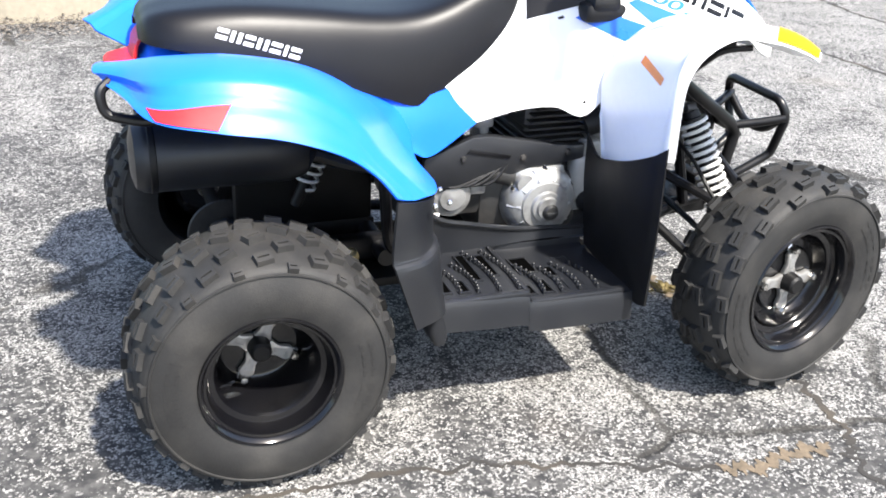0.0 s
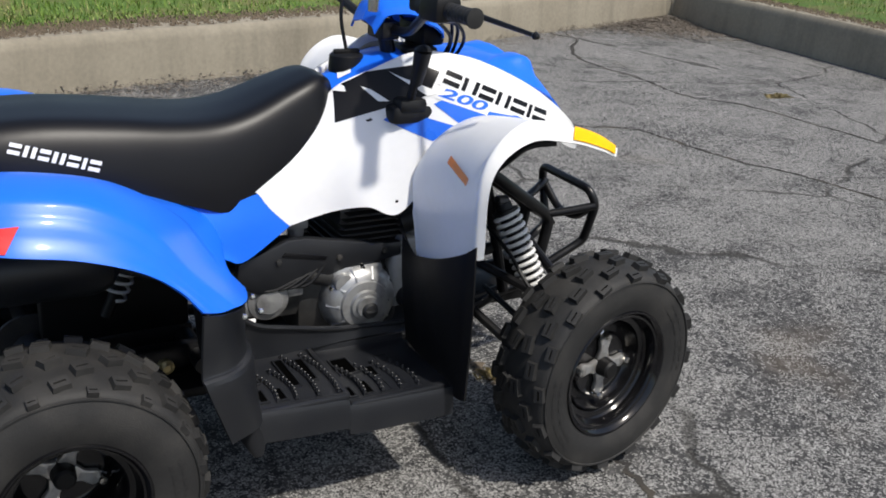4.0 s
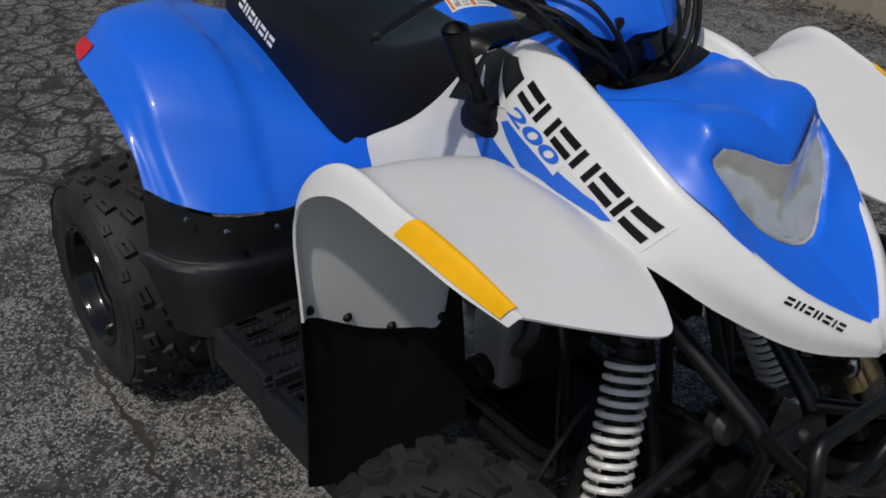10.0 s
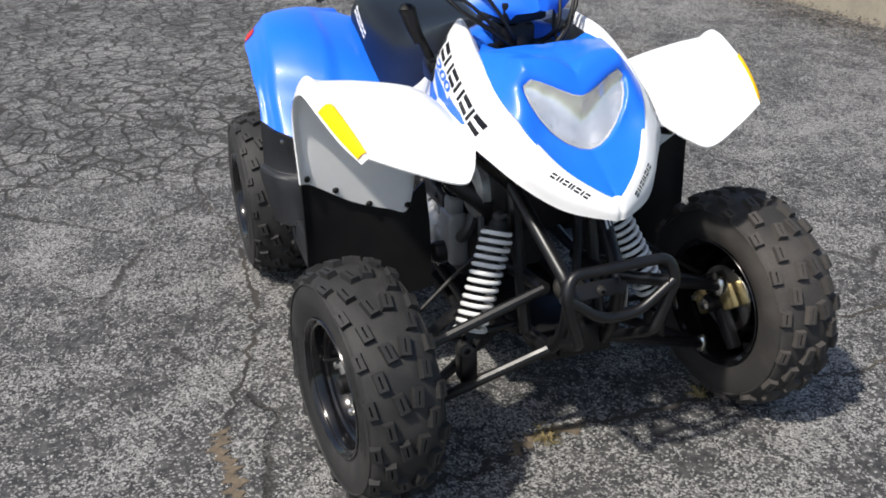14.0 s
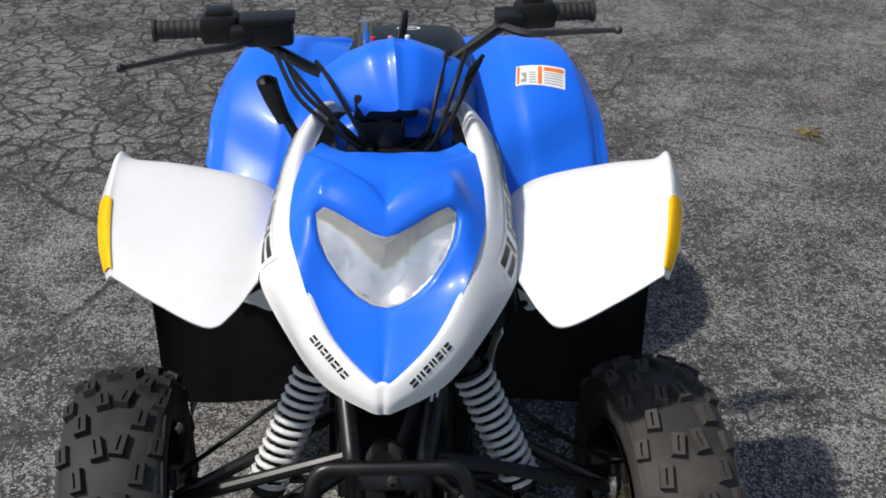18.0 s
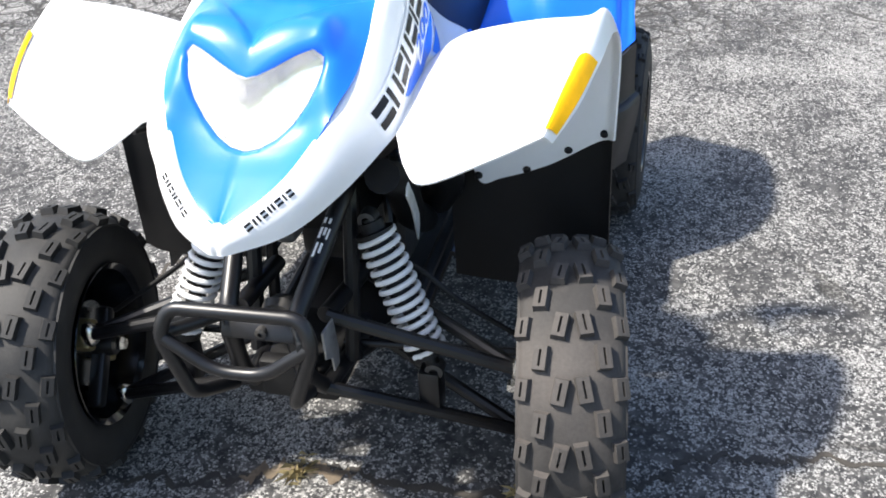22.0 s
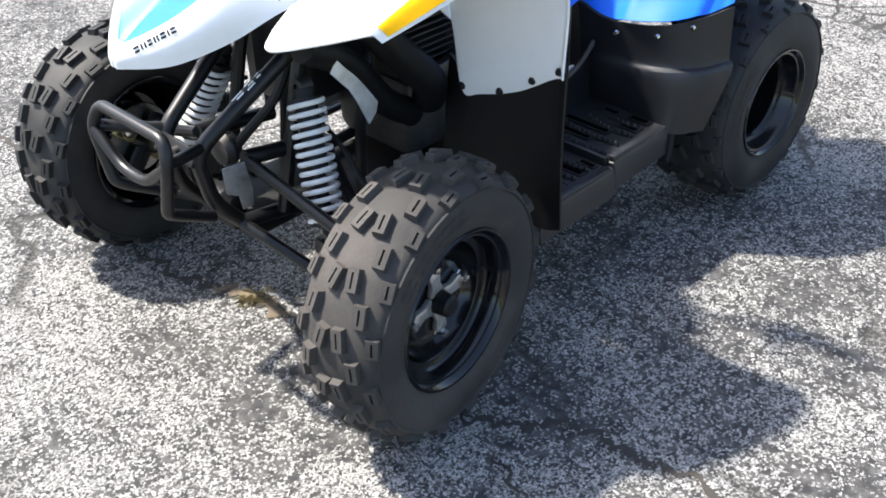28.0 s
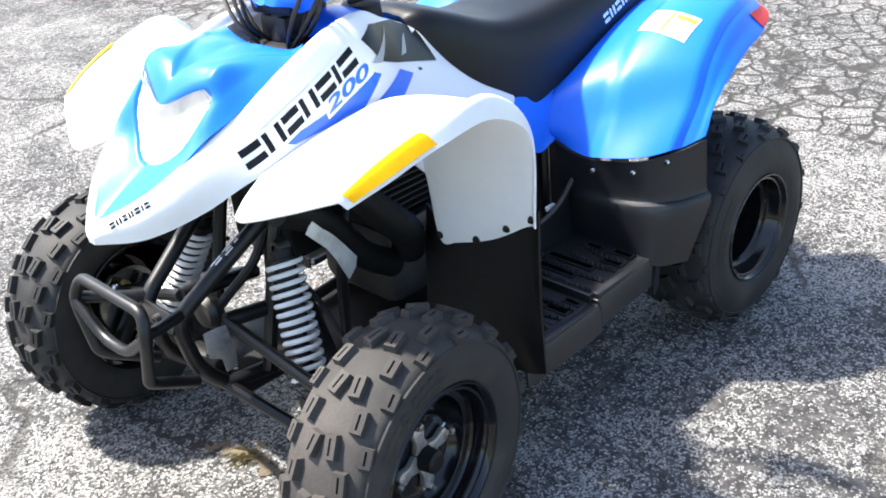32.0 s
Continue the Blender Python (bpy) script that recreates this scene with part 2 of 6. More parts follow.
def asphalt_material():
    m = bpy.data.materials.new("worn_asphalt")
    m.use_nodes = True
    nt = m.node_tree
    N, L = nt.nodes.new, nt.links.new
    b = nt.nodes["Principled BSDF"]
    geo = N("ShaderNodeNewGeometry")

    def noise_at(scale, detail=3.0, rough=0.55):
        n = N("ShaderNodeTexNoise")
        n.inputs["Scale"].default_value, n.inputs["Detail"].default_value, n.inputs["Roughness"].default_value = scale, detail, rough
        L(geo.outputs["Position"], n.inputs["Vector"])
        return n.outputs["Fac"]

    def span(value, a, c, lo=0.0, hi=1.0):
        r = N("ShaderNodeMapRange")
        r.interpolation_type = "SMOOTHSTEP"
        L(value, r.inputs["Value"])
        for key, v in (("From Min", a), ("From Max", c), ("To Min", lo), ("To Max", hi)):
            r.inputs[key].default_value = v
        return r.outputs["Result"]

    def math_node(op, a, c):
        n = N("ShaderNodeMath")
        n.operation = op
        for k, v in enumerate((a, c)):
            if isinstance(v, float):
                n.inputs[k].default_value = v
            else:
                L(v, n.inputs[k])
        return n.outputs[0]

    def blend(fac, a, c):
        n = N("ShaderNodeMix")
        n.data_type = "RGBA"
        L(fac, n.inputs["Factor"])
        for key, v in (("A", a), ("B", c)):
            if isinstance(v, tuple):
                n.inputs[key].default_value = (*v, 1)
            else:
                L(v, n.inputs[key])
        return n.outputs["Result"]

    patch = noise_at(1.3, 5.0, 0.62)
    patch_b = noise_at(5.5, 4.0, 0.6)
    clump = noise_at(40.0, 3.0, 0.6)
    cover = math_node("ADD", math_node("ADD", math_node("MULTIPLY", patch, 0.36), math_node("MULTIPLY", patch_b, 0.34)), math_node("MULTIPLY", clump, 0.30))
    place = N("ShaderNodeSeparateXYZ")
    L(geo.outputs["Position"], place.inputs["Vector"])
    cover = math_node("ADD", cover, math_node("MULTIPLY", math_node("MULTIPLY", span(place.outputs["X"], 0.9, 2.2), span(place.outputs["Y"], -0.6, 1.0)), 0.055))
    stone = N("ShaderNodeTexVoronoi")
    stone.inputs["Scale"].default_value = 185
    L(geo.outputs["Position"], stone.inputs["Vector"])
    chip = N("ShaderNodeSeparateColor")
    L(stone.outputs["Color"], chip.inputs["Color"])
    fine = noise_at(240.0, 2.0)
    # how many chips lie bare: more in the worn patches
    wear = span(cover, 0.40, 0.60, 0.86, 0.16)
    bare = N("ShaderNodeMapRange")
    L(chip.outputs[0], bare.inputs["Value"])
    L(wear, bare.inputs["From Min"])
    L(math_node("ADD", wear, 0.16), bare.inputs["From Max"])
    speck = math_node("MULTIPLY", bare.outputs["Result"], span(fine, 0.36, 0.54))
    tar = blend(span(noise_at(30.0, 4.0), 0.35, 0.7), (0.025, 0.025, 0.026), (0.080, 0.078, 0.076))
    rock = blend(chip.outputs[1], (0.172, 0.169, 0.163), (0.425, 0.416, 0.396))
    ground_color = blend(speck, tar, rock)
    # the broken, net-cracked area behind the machine and away to its right
    sep = N("ShaderNodeSeparateXYZ")
    L(geo.outputs["Position"], sep.inputs["Vector"])
    wob = math_node("MULTIPLY", math_node("SUBTRACT", noise_at(0.8, 3.0), 0.5), 1.6)
    edge = math_node("ADD", math_node("ADD", math_node("MULTIPLY", sep.outputs["X"], 1.0), math_node("MULTIPLY", sep.outputs["Y"], 0.1)), wob)
    zone = math_node("MULTIPLY", span(edge, -1.75, -1.45, 1.0, 0.0), span(sep.outputs["Y"], 0.2, 1.4, 1.0, 0.25))
    warp = N("ShaderNodeVectorMath")
    warp.operation = "ADD"
    wn1 = N("ShaderNodeTexNoise")
    wn1.inputs["Scale"].default_value, wn1.inputs["Detail"].default_value = 6.0, 3
    L(geo.outputs["Position"], wn1.inputs["Vector"])
    sc = N("ShaderNodeVectorMath")
    sc.operation = "SCALE"
    sc.inputs["Scale"].default_value = 0.12
    L(wn1.outputs["Color"], sc.inputs[0])
    L(geo.outputs["Position"], warp.inputs[0])
    L(sc.outputs["Vector"], warp.inputs[1])
    net = N("ShaderNodeTexVoronoi")
    net.feature = "DISTANCE_TO_EDGE"
    net.inputs["Scale"].default_value = 8.5
    L(warp.outputs["Vector"], net.inputs["Vector"])
    crack = math_node("MULTIPLY", span(net.outputs["Distance"], 0.018, 0.105, 0.95, 0.0), zone)
    far_net = N("ShaderNodeTexVoronoi")
    far_net.feature = "DISTANCE_TO_EDGE"
    far_net.inputs["Scale"].default_value = 0.55
    L(warp.outputs["Vector"], far_net.inputs["Vector"])
    long_crack = math_node("MULTIPLY", span(far_net.outputs["Distance"], 0.002, 0.009, 0.85, 0.0), span(noise_at(2.0), 0.40, 0.55))
    gap = math_node("MAXIMUM", crack, long_crack)
    with_gaps = blend(gap, ground_color, (0.028, 0.026, 0.023))
    stain = math_node("MULTIPLY", span(noise_at(0.9, 4.0), 0.62, 0.76), 0.22)
    L(blend(stain, with_gaps, (0.17, 0.125, 0.08)), b.inputs["Base Color"])
    b.inputs["Roughness"].default_value = 0.86
    b.inputs["Specular IOR Level"].default_value = 0.3
    h = math_node("SUBTRACT", math_node("ADD", math_node("MULTIPLY", speck, 0.5), math_node("MULTIPLY", fine, 0.6)), math_node("MULTIPLY", gap, 4.0))
    bp = N("ShaderNodeBump")
    bp.inputs["Strength"].default_value, bp.inputs["Distance"].default_value = 0.6, 0.004
    L(h, bp.inputs["Height"])
    L(bp.outputs["Normal"], b.inputs["Normal"])
    return m


ASPHALT = asphalt_material()

# ---- shape tools ----


def mesh_of(name, verts, faces, smooth=True, sharp=35):
    me = bpy.data.meshes.new(name)
    me.from_pydata([tuple(map(float, v)) for v in verts], [], [tuple(int(i) for i in f) for f in faces])
    bm = bmesh.new()
    bm.from_mesh(me)
    bmesh.ops.recalc_face_normals(bm, faces=bm.faces)
    if smooth:
        for f in bm.faces:
            f.smooth = True
        for e in bm.edges:
            if len(e.link_faces) == 2 and e.calc_face_angle(0) > radians(sharp):
                e.smooth = False
    bm.to_mesh(me)
    bm.free()
    return me


def part(name, data, mat, parent, label="", smooth=True, sharp=35):
    """One mesh object under a thing or a part; data is (verts, faces) or a bmesh."""
    if isinstance(data, bmesh.types.BMesh):
        me = bpy.data.meshes.new(name)
        bmesh.ops.recalc_face_normals(data, faces=data.faces)
        for f in data.faces:
            f.smooth = smooth
        for e in data.edges:
            if len(e.link_faces) == 2 and e.calc_face_angle(0) > radians(sharp):
                e.smooth = False
        data.to_mesh(me)
        data.free()
    else:
        me = mesh_of(name, *data, smooth=smooth, sharp=sharp)
    me.materials.append(mat)
    ob = new(name, me)
    ob.parent = parent
    if label:
        ob["label"] = label
    return ob


def thing(name, label, category, **more):
    return tagged(new(name), label, category, **more)


def glide(points, n):
    """Catmull-Rom through the points, n samples."""
    p = np.array(points, float)
    p = np.concatenate([2 * p[:1] - p[1:2], p, 2 * p[-1:] - p[-2:-1]])
    m = len(p) - 3
    out = []
    for s in np.linspace(0, m, n):
        k = min(int(s), m - 1)
        u = s - k
        a, b, c, d = p[k:k + 4]
        out.append(0.5 * (2 * b + (c - a) * u + (2 * a - 5 * b + 4 * c - d) * u * u + (3 * b - a - 3 * c + d) * u ** 3))
    return np.array(out)


def surface(sections, nu, nv):
    rows = np.array([glide(s, nu) for s in sections])
    return np.stack([glide(rows[:, j], nv) for j in range(nu)], 1)


def shell(grid, thick):
    """A sheet with thickness from a grid of points; thick is along its normal, negative to the other side."""
    g = np.array(grid)
    du, dv = np.gradient(g, axis=0), np.gradient(g, axis=1)
    nrm = np.cross(du, dv)
    nrm /= np.maximum(np.linalg.norm(nrm, axis=2, keepdims=True), 1e-9)
    a, b = g.shape[:2]
    verts = np.concatenate([g.reshape(-1, 3), (g - nrm * thick).reshape(-1, 3)])
    k = a * b
    faces = []
    for i in range(a - 1):
        for j in range(b - 1):
            q = (i * b + j, i * b + j + 1, (i + 1) * b + j + 1, (i + 1) * b + j)
            faces += [q, tuple(k + v for v in reversed(q))]
    ring = [(0, j) for j in range(b)] + [(i, b - 1) for i in range(1, a)] + [(a - 1, j) for j in range(b - 2, -1, -1)] + [(i, 0) for i in range(a - 2, 0, -1)]
    ids = [i * b + j for i, j in ring]
    for p, q in zip(ids, ids[1:] + ids[:1]):
        faces.append((p, q, k + q, k + p))
    return verts, faces


def mirror(grid):
    g = np.array(grid).copy()
    g[..., 1] *= -1
    return g


def tube(points, radius, n=40, sides=10, close=False):
    """A round bar along a smooth line."""
    pts = glide(points, n) if len(points) > 2 else np.linspace(points[0], points[1], 2)
    n = len(pts)
    rad = np.full(n, radius) if np.isscalar(radius) else np.interp(np.linspace(0, 1, n), np.linspace(0, 1, len(radius)), radius)
    tan = np.gradient(pts, axis=0)
    tan /= np.linalg.norm(tan, axis=1, keepdims=True)
    ref = np.array((0.0, 0.0, 1.0)) if abs(tan[0][2]) < 0.9 else np.array((1.0, 0.0, 0.0))
    verts, faces = [], []
    for p, t, r in zip(pts, tan, rad):
        s = np.cross(t, ref)
        s /= np.linalg.norm(s)
        ref = np.cross(s, t)
        for k in range(sides):
            a = 2 * math.pi * k / sides
            verts.append(p + r * (math.cos(a) * s + math.sin(a) * ref))
    for i in range(n - 1):
        for k in range(sides):
            m = (k + 1) % sides
            faces.append((i * sides + k, i * sides + m, (i + 1) * sides + m, (i + 1) * sides + k))
    faces += [tuple(range(sides))[::-1], tuple((n - 1) * sides + k for k in range(sides))]
    return verts, faces


def bent(points, radius, corner=0.03, sides=10):
    """A bar of straight runs with rounded bends."""
    P = [np.array(p, float) for p in points]
    out = [P[0]]
    for a, b, c in zip(P, P[1:], P[2:]):
        u, v = a - b, c - b
        k = min(corner, np.linalg.norm(u) * 0.45, np.linalg.norm(v) * 0.45)
        s, e = b + u / np.linalg.norm(u) * k, b + v / np.linalg.norm(v) * k
        for w in np.linspace(0, 1, 6):
            out.append((1 - w) ** 2 * s + 2 * w * (1 - w) * b + w * w * e)
    out.append(P[-1])
    pts = np.array(out)
    return sweep(pts, radius, sides)


def sweep(pts, radius, sides=10):
    tan = np.gradient(pts, axis=0)
    tan /= np.maximum(np.linalg.norm(tan, axis=1, keepdims=True), 1e-9)
    ref = np.array((0.0, 0.0, 1.0)) if abs(tan[0][2]) < 0.9 else np.array((1.0, 0.0, 0.0))
    verts, faces, n = [], [], len(pts)
    for p, t in zip(pts, tan):
        s = np.cross(t, ref)
        s /= np.linalg.norm(s)
        ref = np.cross(s, t)
        for k in range(sides):
            a = 2 * math.pi * k / sides
            verts.append(p + radius * (math.cos(a) * s + math.sin(a) * ref))
    for i in range(n - 1):
        for k in range(sides):
            m = (k + 1) % sides
            faces.append((i * sides + k, i * sides + m, (i + 1) * sides + m, (i + 1) * sides + k))
    faces += [tuple(range(sides))[::-1], tuple((n - 1) * sides + k for k in range(sides))]
    return verts, faces


def lathe(profile, axis="y", n=48, centre=(0, 0, 0)):
    """Turns (radius, along) points round an axis."""
    verts, faces, m = [], [], len(profile)
    for i in range(n):
        a = 2 * math.pi * i / n
        for r, h in profile:
            v = {"y": (r * math.cos(a), h, r * math.sin(a)), "x": (h, r * math.cos(a), r * math.sin(a)), "z": (r * math.cos(a), r * math.sin(a), h)}[axis]
            verts.append(tuple(v[k] + centre[k] for k in range(3)))
    for i in range(n):
        for j in range(m - 1):
            faces.append((i * m + j, i * m + j + 1, ((i + 1) % n) * m + j + 1, ((i + 1) % n) * m + j))
    return verts, faces


def rod(a, b, r, sides=12):
    return tube([a, b], r, sides=sides)


def joined(*pieces):
    verts, faces = [], []
    for v, f in pieces:
        k = len(verts)
        verts += [tuple(p) for p in v]
        faces += [tuple(i + k for i in q) for q in f]
    return verts, faces


def block(lo, hi, bevel=0.006, turn=None, taper=1.0, segments=2):
    """A box with rounded edges, as (verts, faces)."""
    bm = bmesh.new()
    bmesh.ops.create_cube(bm, size=1)
    c, d = (np.array(lo) + hi) / 2, np.array(hi, float) - lo
    for v in bm.verts:
        k = taper if v.co.z > 0 else 1.0
        v.co = Vector((v.co.x * d[0] * k, v.co.y * d[1] * k, v.co.z * d[2]))
    if bevel:
        bmesh.ops.bevel(bm, geom=bm.edges[:], offset=bevel, segments=segments, affect="EDGES", profile=0.5)
    m = turn or Matrix.Identity(3)
    bm.verts.index_update()
    verts = [tuple(m @ v.co + Vector(c)) for v in bm.verts]
    faces = [tuple(v.index for v in f.verts) for f in bm.faces]
    bm.free()
    return verts, faces


def plate(outline, thick, bevel=0.003, to=None):
    """A flat plate: an outline in (u, v), its thickness along w; to is a 4x4 pose."""
    bm = bmesh.new()
    low = [bm.verts.new((u, v, 0)) for u, v in outline]
    f = bm.faces.new(low)
    r = bmesh.ops.extrude_face_region(bm, geom=[f])
    for v in r["geom"]:
        if isinstance(v, bmesh.types.BMVert):
            v.co.z += thick
    bmesh.ops.recalc_face_normals(bm, faces=bm.faces)
    if bevel:
        bmesh.ops.bevel(bm, geom=bm.edges[:], offset=bevel, segments=2, affect="EDGES", profile=0.5)
    if to is not None:
        bmesh.ops.transform(bm, matrix=to, verts=bm.verts)
    bm.verts.index_update()
    verts, faces = [tuple(v.co) for v in bm.verts], [tuple(v.index for v in g.verts) for g in bm.faces]
    bm.free()
    return verts, faces


def coil(a, b, r, wire, turns, steps=14, sides=7):
    """A helical spring from a to b."""
    a, b = Vector(a), Vector(b)
    d = b - a
    q = d.to_track_quat("Z", "Y").to_matrix()
    pts = []
    for k in range(int(turns * steps) + 1):
        s = k / (turns * steps)
        w = 2 * math.pi * turns * s
        pts.append(np.array(a + q @ Vector((r * math.cos(w), r * math.sin(w), d.length * s))))
    return sweep(np.array(pts), wire, sides)


def on_panel(panels, shapes, origin, across, up, way, lift=0.0012, step=0.012):
    """Thin film shapes laid on panels: outlines in (across, up) metres, cast along way onto the meshes."""
    verts, polys = [], []
    for p in panels:
        k = len(verts)
        verts += [p.matrix_world @ v.co for v in p.data.vertices]
        polys += [tuple(i + k for i in f.vertices) for f in p.data.polygons]
    tree = BVHTree.FromPolygons(verts, polys)
    o, A, U, W = Vector(origin), Vector(across).normalized(), Vector(up).normalized(), Vector(way).normalized()
    U = (U - A * U.dot(A)).normalized()
    bm = bmesh.new()
    for s in shapes:
        vs = [bm.verts.new((x, y, 0)) for x, y in s]
        bm.faces.new(vs)
    for axis, pick in (((1, 0, 0), 0), ((0, 1, 0), 1)):
        vals = [v.co[pick] for v in bm.verts]
        x = math.floor(min(vals) / step) * step + step
        while x < max(vals):
            co = [0, 0, 0]
            co[pick] = x
            bmesh.ops.bisect_plane(bm, geom=bm.verts[:] + bm.edges[:] + bm.faces[:], plane_co=co, plane_no=axis)
            x += step
    for v in bm.verts:
        start = o + A * v.co.x + U * v.co.y - W * 0.25
        hit, nrm, _, _ = tree.ray_cast(start, W, 0.6)
        if hit is None:
            hit, nrm, _, _ = tree.find_nearest(o + A * v.co.x + U * v.co.y)
        if nrm.dot(W) > 0:
            nrm = -nrm
        v.co = hit + nrm * lift
    bm.verts.index_update()
    data = [tuple(v.co) for v in bm.verts], [tuple(v.index for v in f.verts) for f in bm.faces]
    bm.free()
    return data

# ---- the lot: ground, wall, bank ----


def ground_sheet():
    xs = np.concatenate([np.linspace(-300, -14, 8), np.linspace(-12, 12, 49), np.linspace(14, 300, 8)])
    verts = [(x, y, -0.02 if max(abs(x), abs(y)) > 13 else 0.0) for x in xs for y in xs]
    n = len(xs)
    faces = [(i * n + j, (i + 1) * n + j, (i + 1) * n + j + 1, i * n + j + 1) for i in range(n - 1) for j in range(n - 1)]
    ob = part("ground", (verts, faces), ASPHALT, None)
    return tagged(ob, "worn grey asphalt with bare pale stone chips and cracks", "ground", kind="structure")


ground_sheet()

WALL_LINE = [(-9.0, 2.9), (-4.0, 3.3), (-2.2, 3.42), (-1.1, 3.32), (-0.4, 3.45), (0.5, 3.72), (1.9, 4.05), (3.9, 4.82), (5.3, 5.2), (5.84, 5.33), (5.92, 5.32), (5.92, 5.22), (5.88, 4.4), (5.82, 3.3), (5.7, 1.8), (5.6, -1.0), (5.5, -6.0)]
WALL_HIGH = 0.315


def wall_frames(n):
    """Points along the wall's face with the way that leads away from the lot."""
    p = glide(WALL_LINE, n)
    t = np.gradient(p, axis=0)
    t /= np.linalg.norm(t, axis=1, keepdims=True)
    return p, np.stack([-t[:, 1], t[:, 0]], 1)


def concrete_wall():
    p, out = wall_frames(160)
    grid = []
    for k, ((x, y), (a, b)) in enumerate(zip(p, out)):
        w = 0.012 * noise.noise(Vector((x * 1.7, y * 1.7, 0)))
        ring = [(0.0, -0.05), (0.012, 0.10), (0.02 + w, 0.25), (0.03 + w, WALL_HIGH - 0.02), (0.05 + w, WALL_HIGH), (0.15, WALL_HIGH + 0.006), (0.25, WALL_HIGH), (0.27, WALL_HIGH - 0.05), (0.27, -0.05)]
        grid.append([(x + a * d, y + b * d, z) for d, z in ring])
    ob = part("retaining_wall", shell(np.array(grid), 0.004), CONCRETE, None)
    return tagged(ob, "low weathered buff concrete retaining wall, stained", "wall", kind="structure")


concrete_wall()


def grass_bank():
    p, out = wall_frames(120)
    rows = []
    for d, z in ((0.24, 0.275), (0.35, 0.325), (0.8, 0.375), (2.0, 0.54), (5.0, 0.95), (12.0, 1.5), (40.0, 3.0), (140.0, 5.0)):
        r = []
        for (x, y), (a, b) in zip(p, out):
            q = np.array((x, y)) + np.array((a, b)) * min(d, 5.0)
            if d > 5.0:
                q = q + q / np.linalg.norm(q) * (d - 5.0)
            r.append((q[0], q[1], z + 0.04 * noise.noise(Vector((q[0] * 0.9, q[1] * 0.9, 3)))))
        rows.append(r)
    ob = part("grass_bank", shell(np.array(rows), -0.02), GRASS, None)
    tagged(ob, "mown green lawn bank behind the concrete wall", "lawn", kind="structure")
    rng = random.Random(5)
    verts, faces = [], []
    for _ in range(64000):
        k = rng.randrange(14, 104)
        (x, y), (a, b) = p[k], out[k]
        d = 0.31 + 3.0 * rng.random() ** 1.5
        x += a * d + rng.uniform(-0.1, 0.1)
        y += b * d + rng.uniform(-0.1, 0.1)
        if rng.random() < 0.22:
            turn, d = rng.uniform(-0.15, 1.75), 0.3 + 3.2 * math.sqrt(rng.random())
            x, y = 5.90 + d * math.cos(turn), 5.31 + d * math.sin(turn)
        z = 0.300 + (d - 0.25) * 0.115
        h, w = rng.uniform(0.016, 0.070) * min(1.0, 0.35 + d), rng.uniform(0.003, 0.006)
        th, lean = rng.uniform(0, 6.28), rng.uniform(0.01, 0.04)
        c, s = math.cos(th), math.sin(th)
        i = len(verts)
        verts += [(x - w * s, y + w * c, z), (x + w * s, y - w * c, z), (x + lean * c * 0.5 + w * 0.6 * s, y + lean * s * 0.5 - w * 0.6 * c, z + h * 0.6), (x + lean * c, y + lean * s, z + h)]
        faces += [(i, i + 1, i + 2), (i, i + 2, i + 3)]
    me = bpy.data.meshes.new("grass")
    me.from_pydata(verts, [], faces)
    me.materials.append(BLADE)
    tagged(new("grass", me), "short green and straw grass blades on the bank", "grass", kind="stuff")


def blade_material():
    m = material("grass_blade", (0.11, 0.155, 0.03), 0.6)
    nt = m.node_tree
    g = nt.nodes.new("ShaderNodeNewGeometry")
    ramp = nt.nodes.new("ShaderNodeValToRGB")
    ramp.color_ramp.elements[0].color = (0.075, 0.145, 0.014, 1)
    ramp.color_ramp.elements[1].color = (0.34, 0.29, 0.13, 1)
    e = ramp.color_ramp.elements.new(0.72)
    e.color = (0.15, 0.245, 0.030, 1)
    nt.links.new(g.outputs["Random Per Island"], ramp.inputs["Fac"])
    nt.links.new(ramp.outputs["Color"], nt.nodes["Principled BSDF"].inputs["Base Color"])
    return m


BLADE = blade_material()
grass_bank()


def soil_crumbs():
    """Crumbs of brown soil and dead thatch where the lawn meets the wall's top."""
    rng = random.Random(17)
    p, out = wall_frames(120)
    verts, faces = [], []
    for _ in range(22000):
        k = rng.randrange(12, 104)
        (x, y), (a, b) = p[k], out[k]
        x, y = x + rng.uniform(-0.14, 0.14), y + rng.uniform(-0.14, 0.14)
        d = 0.19 + abs(rng.gauss(0, 0.07 + 0.16 * max(0.0, noise.noise(Vector((x * 0.9, y * 0.9, 7))))))
        x, y, z = x + a * d, y + b * d, 0.317 + max(0.0, d - 0.3) * 0.09 + rng.uniform(0, 0.008)
        r, h, t = rng.uniform(0.004, 0.016), rng.uniform(0.004, 0.014), rng.uniform(0, 6.28)
        i = len(verts)
        verts += [(x + r * math.cos(t + q), y + r * 0.7 * math.sin(t + q), z) for q in (0.0, 1.9, 4.1)] + [(x, y, z + h)]
        faces += [(i, i + 1, i + 3), (i + 1, i + 2, i + 3), (i + 2, i, i + 3)]
    me = bpy.data.meshes.new("soil_crumbs")
    me.from_pydata(verts, [], faces)
    me.materials.append(SOIL)
    tagged(new("soil_crumbs", me), "crumbled brown soil and thatch on the wall's top", "soil", kind="stuff")


soil_crumbs()


STRAW = material("dry_weed", (0.24, 0.19, 0.085), 0.8)


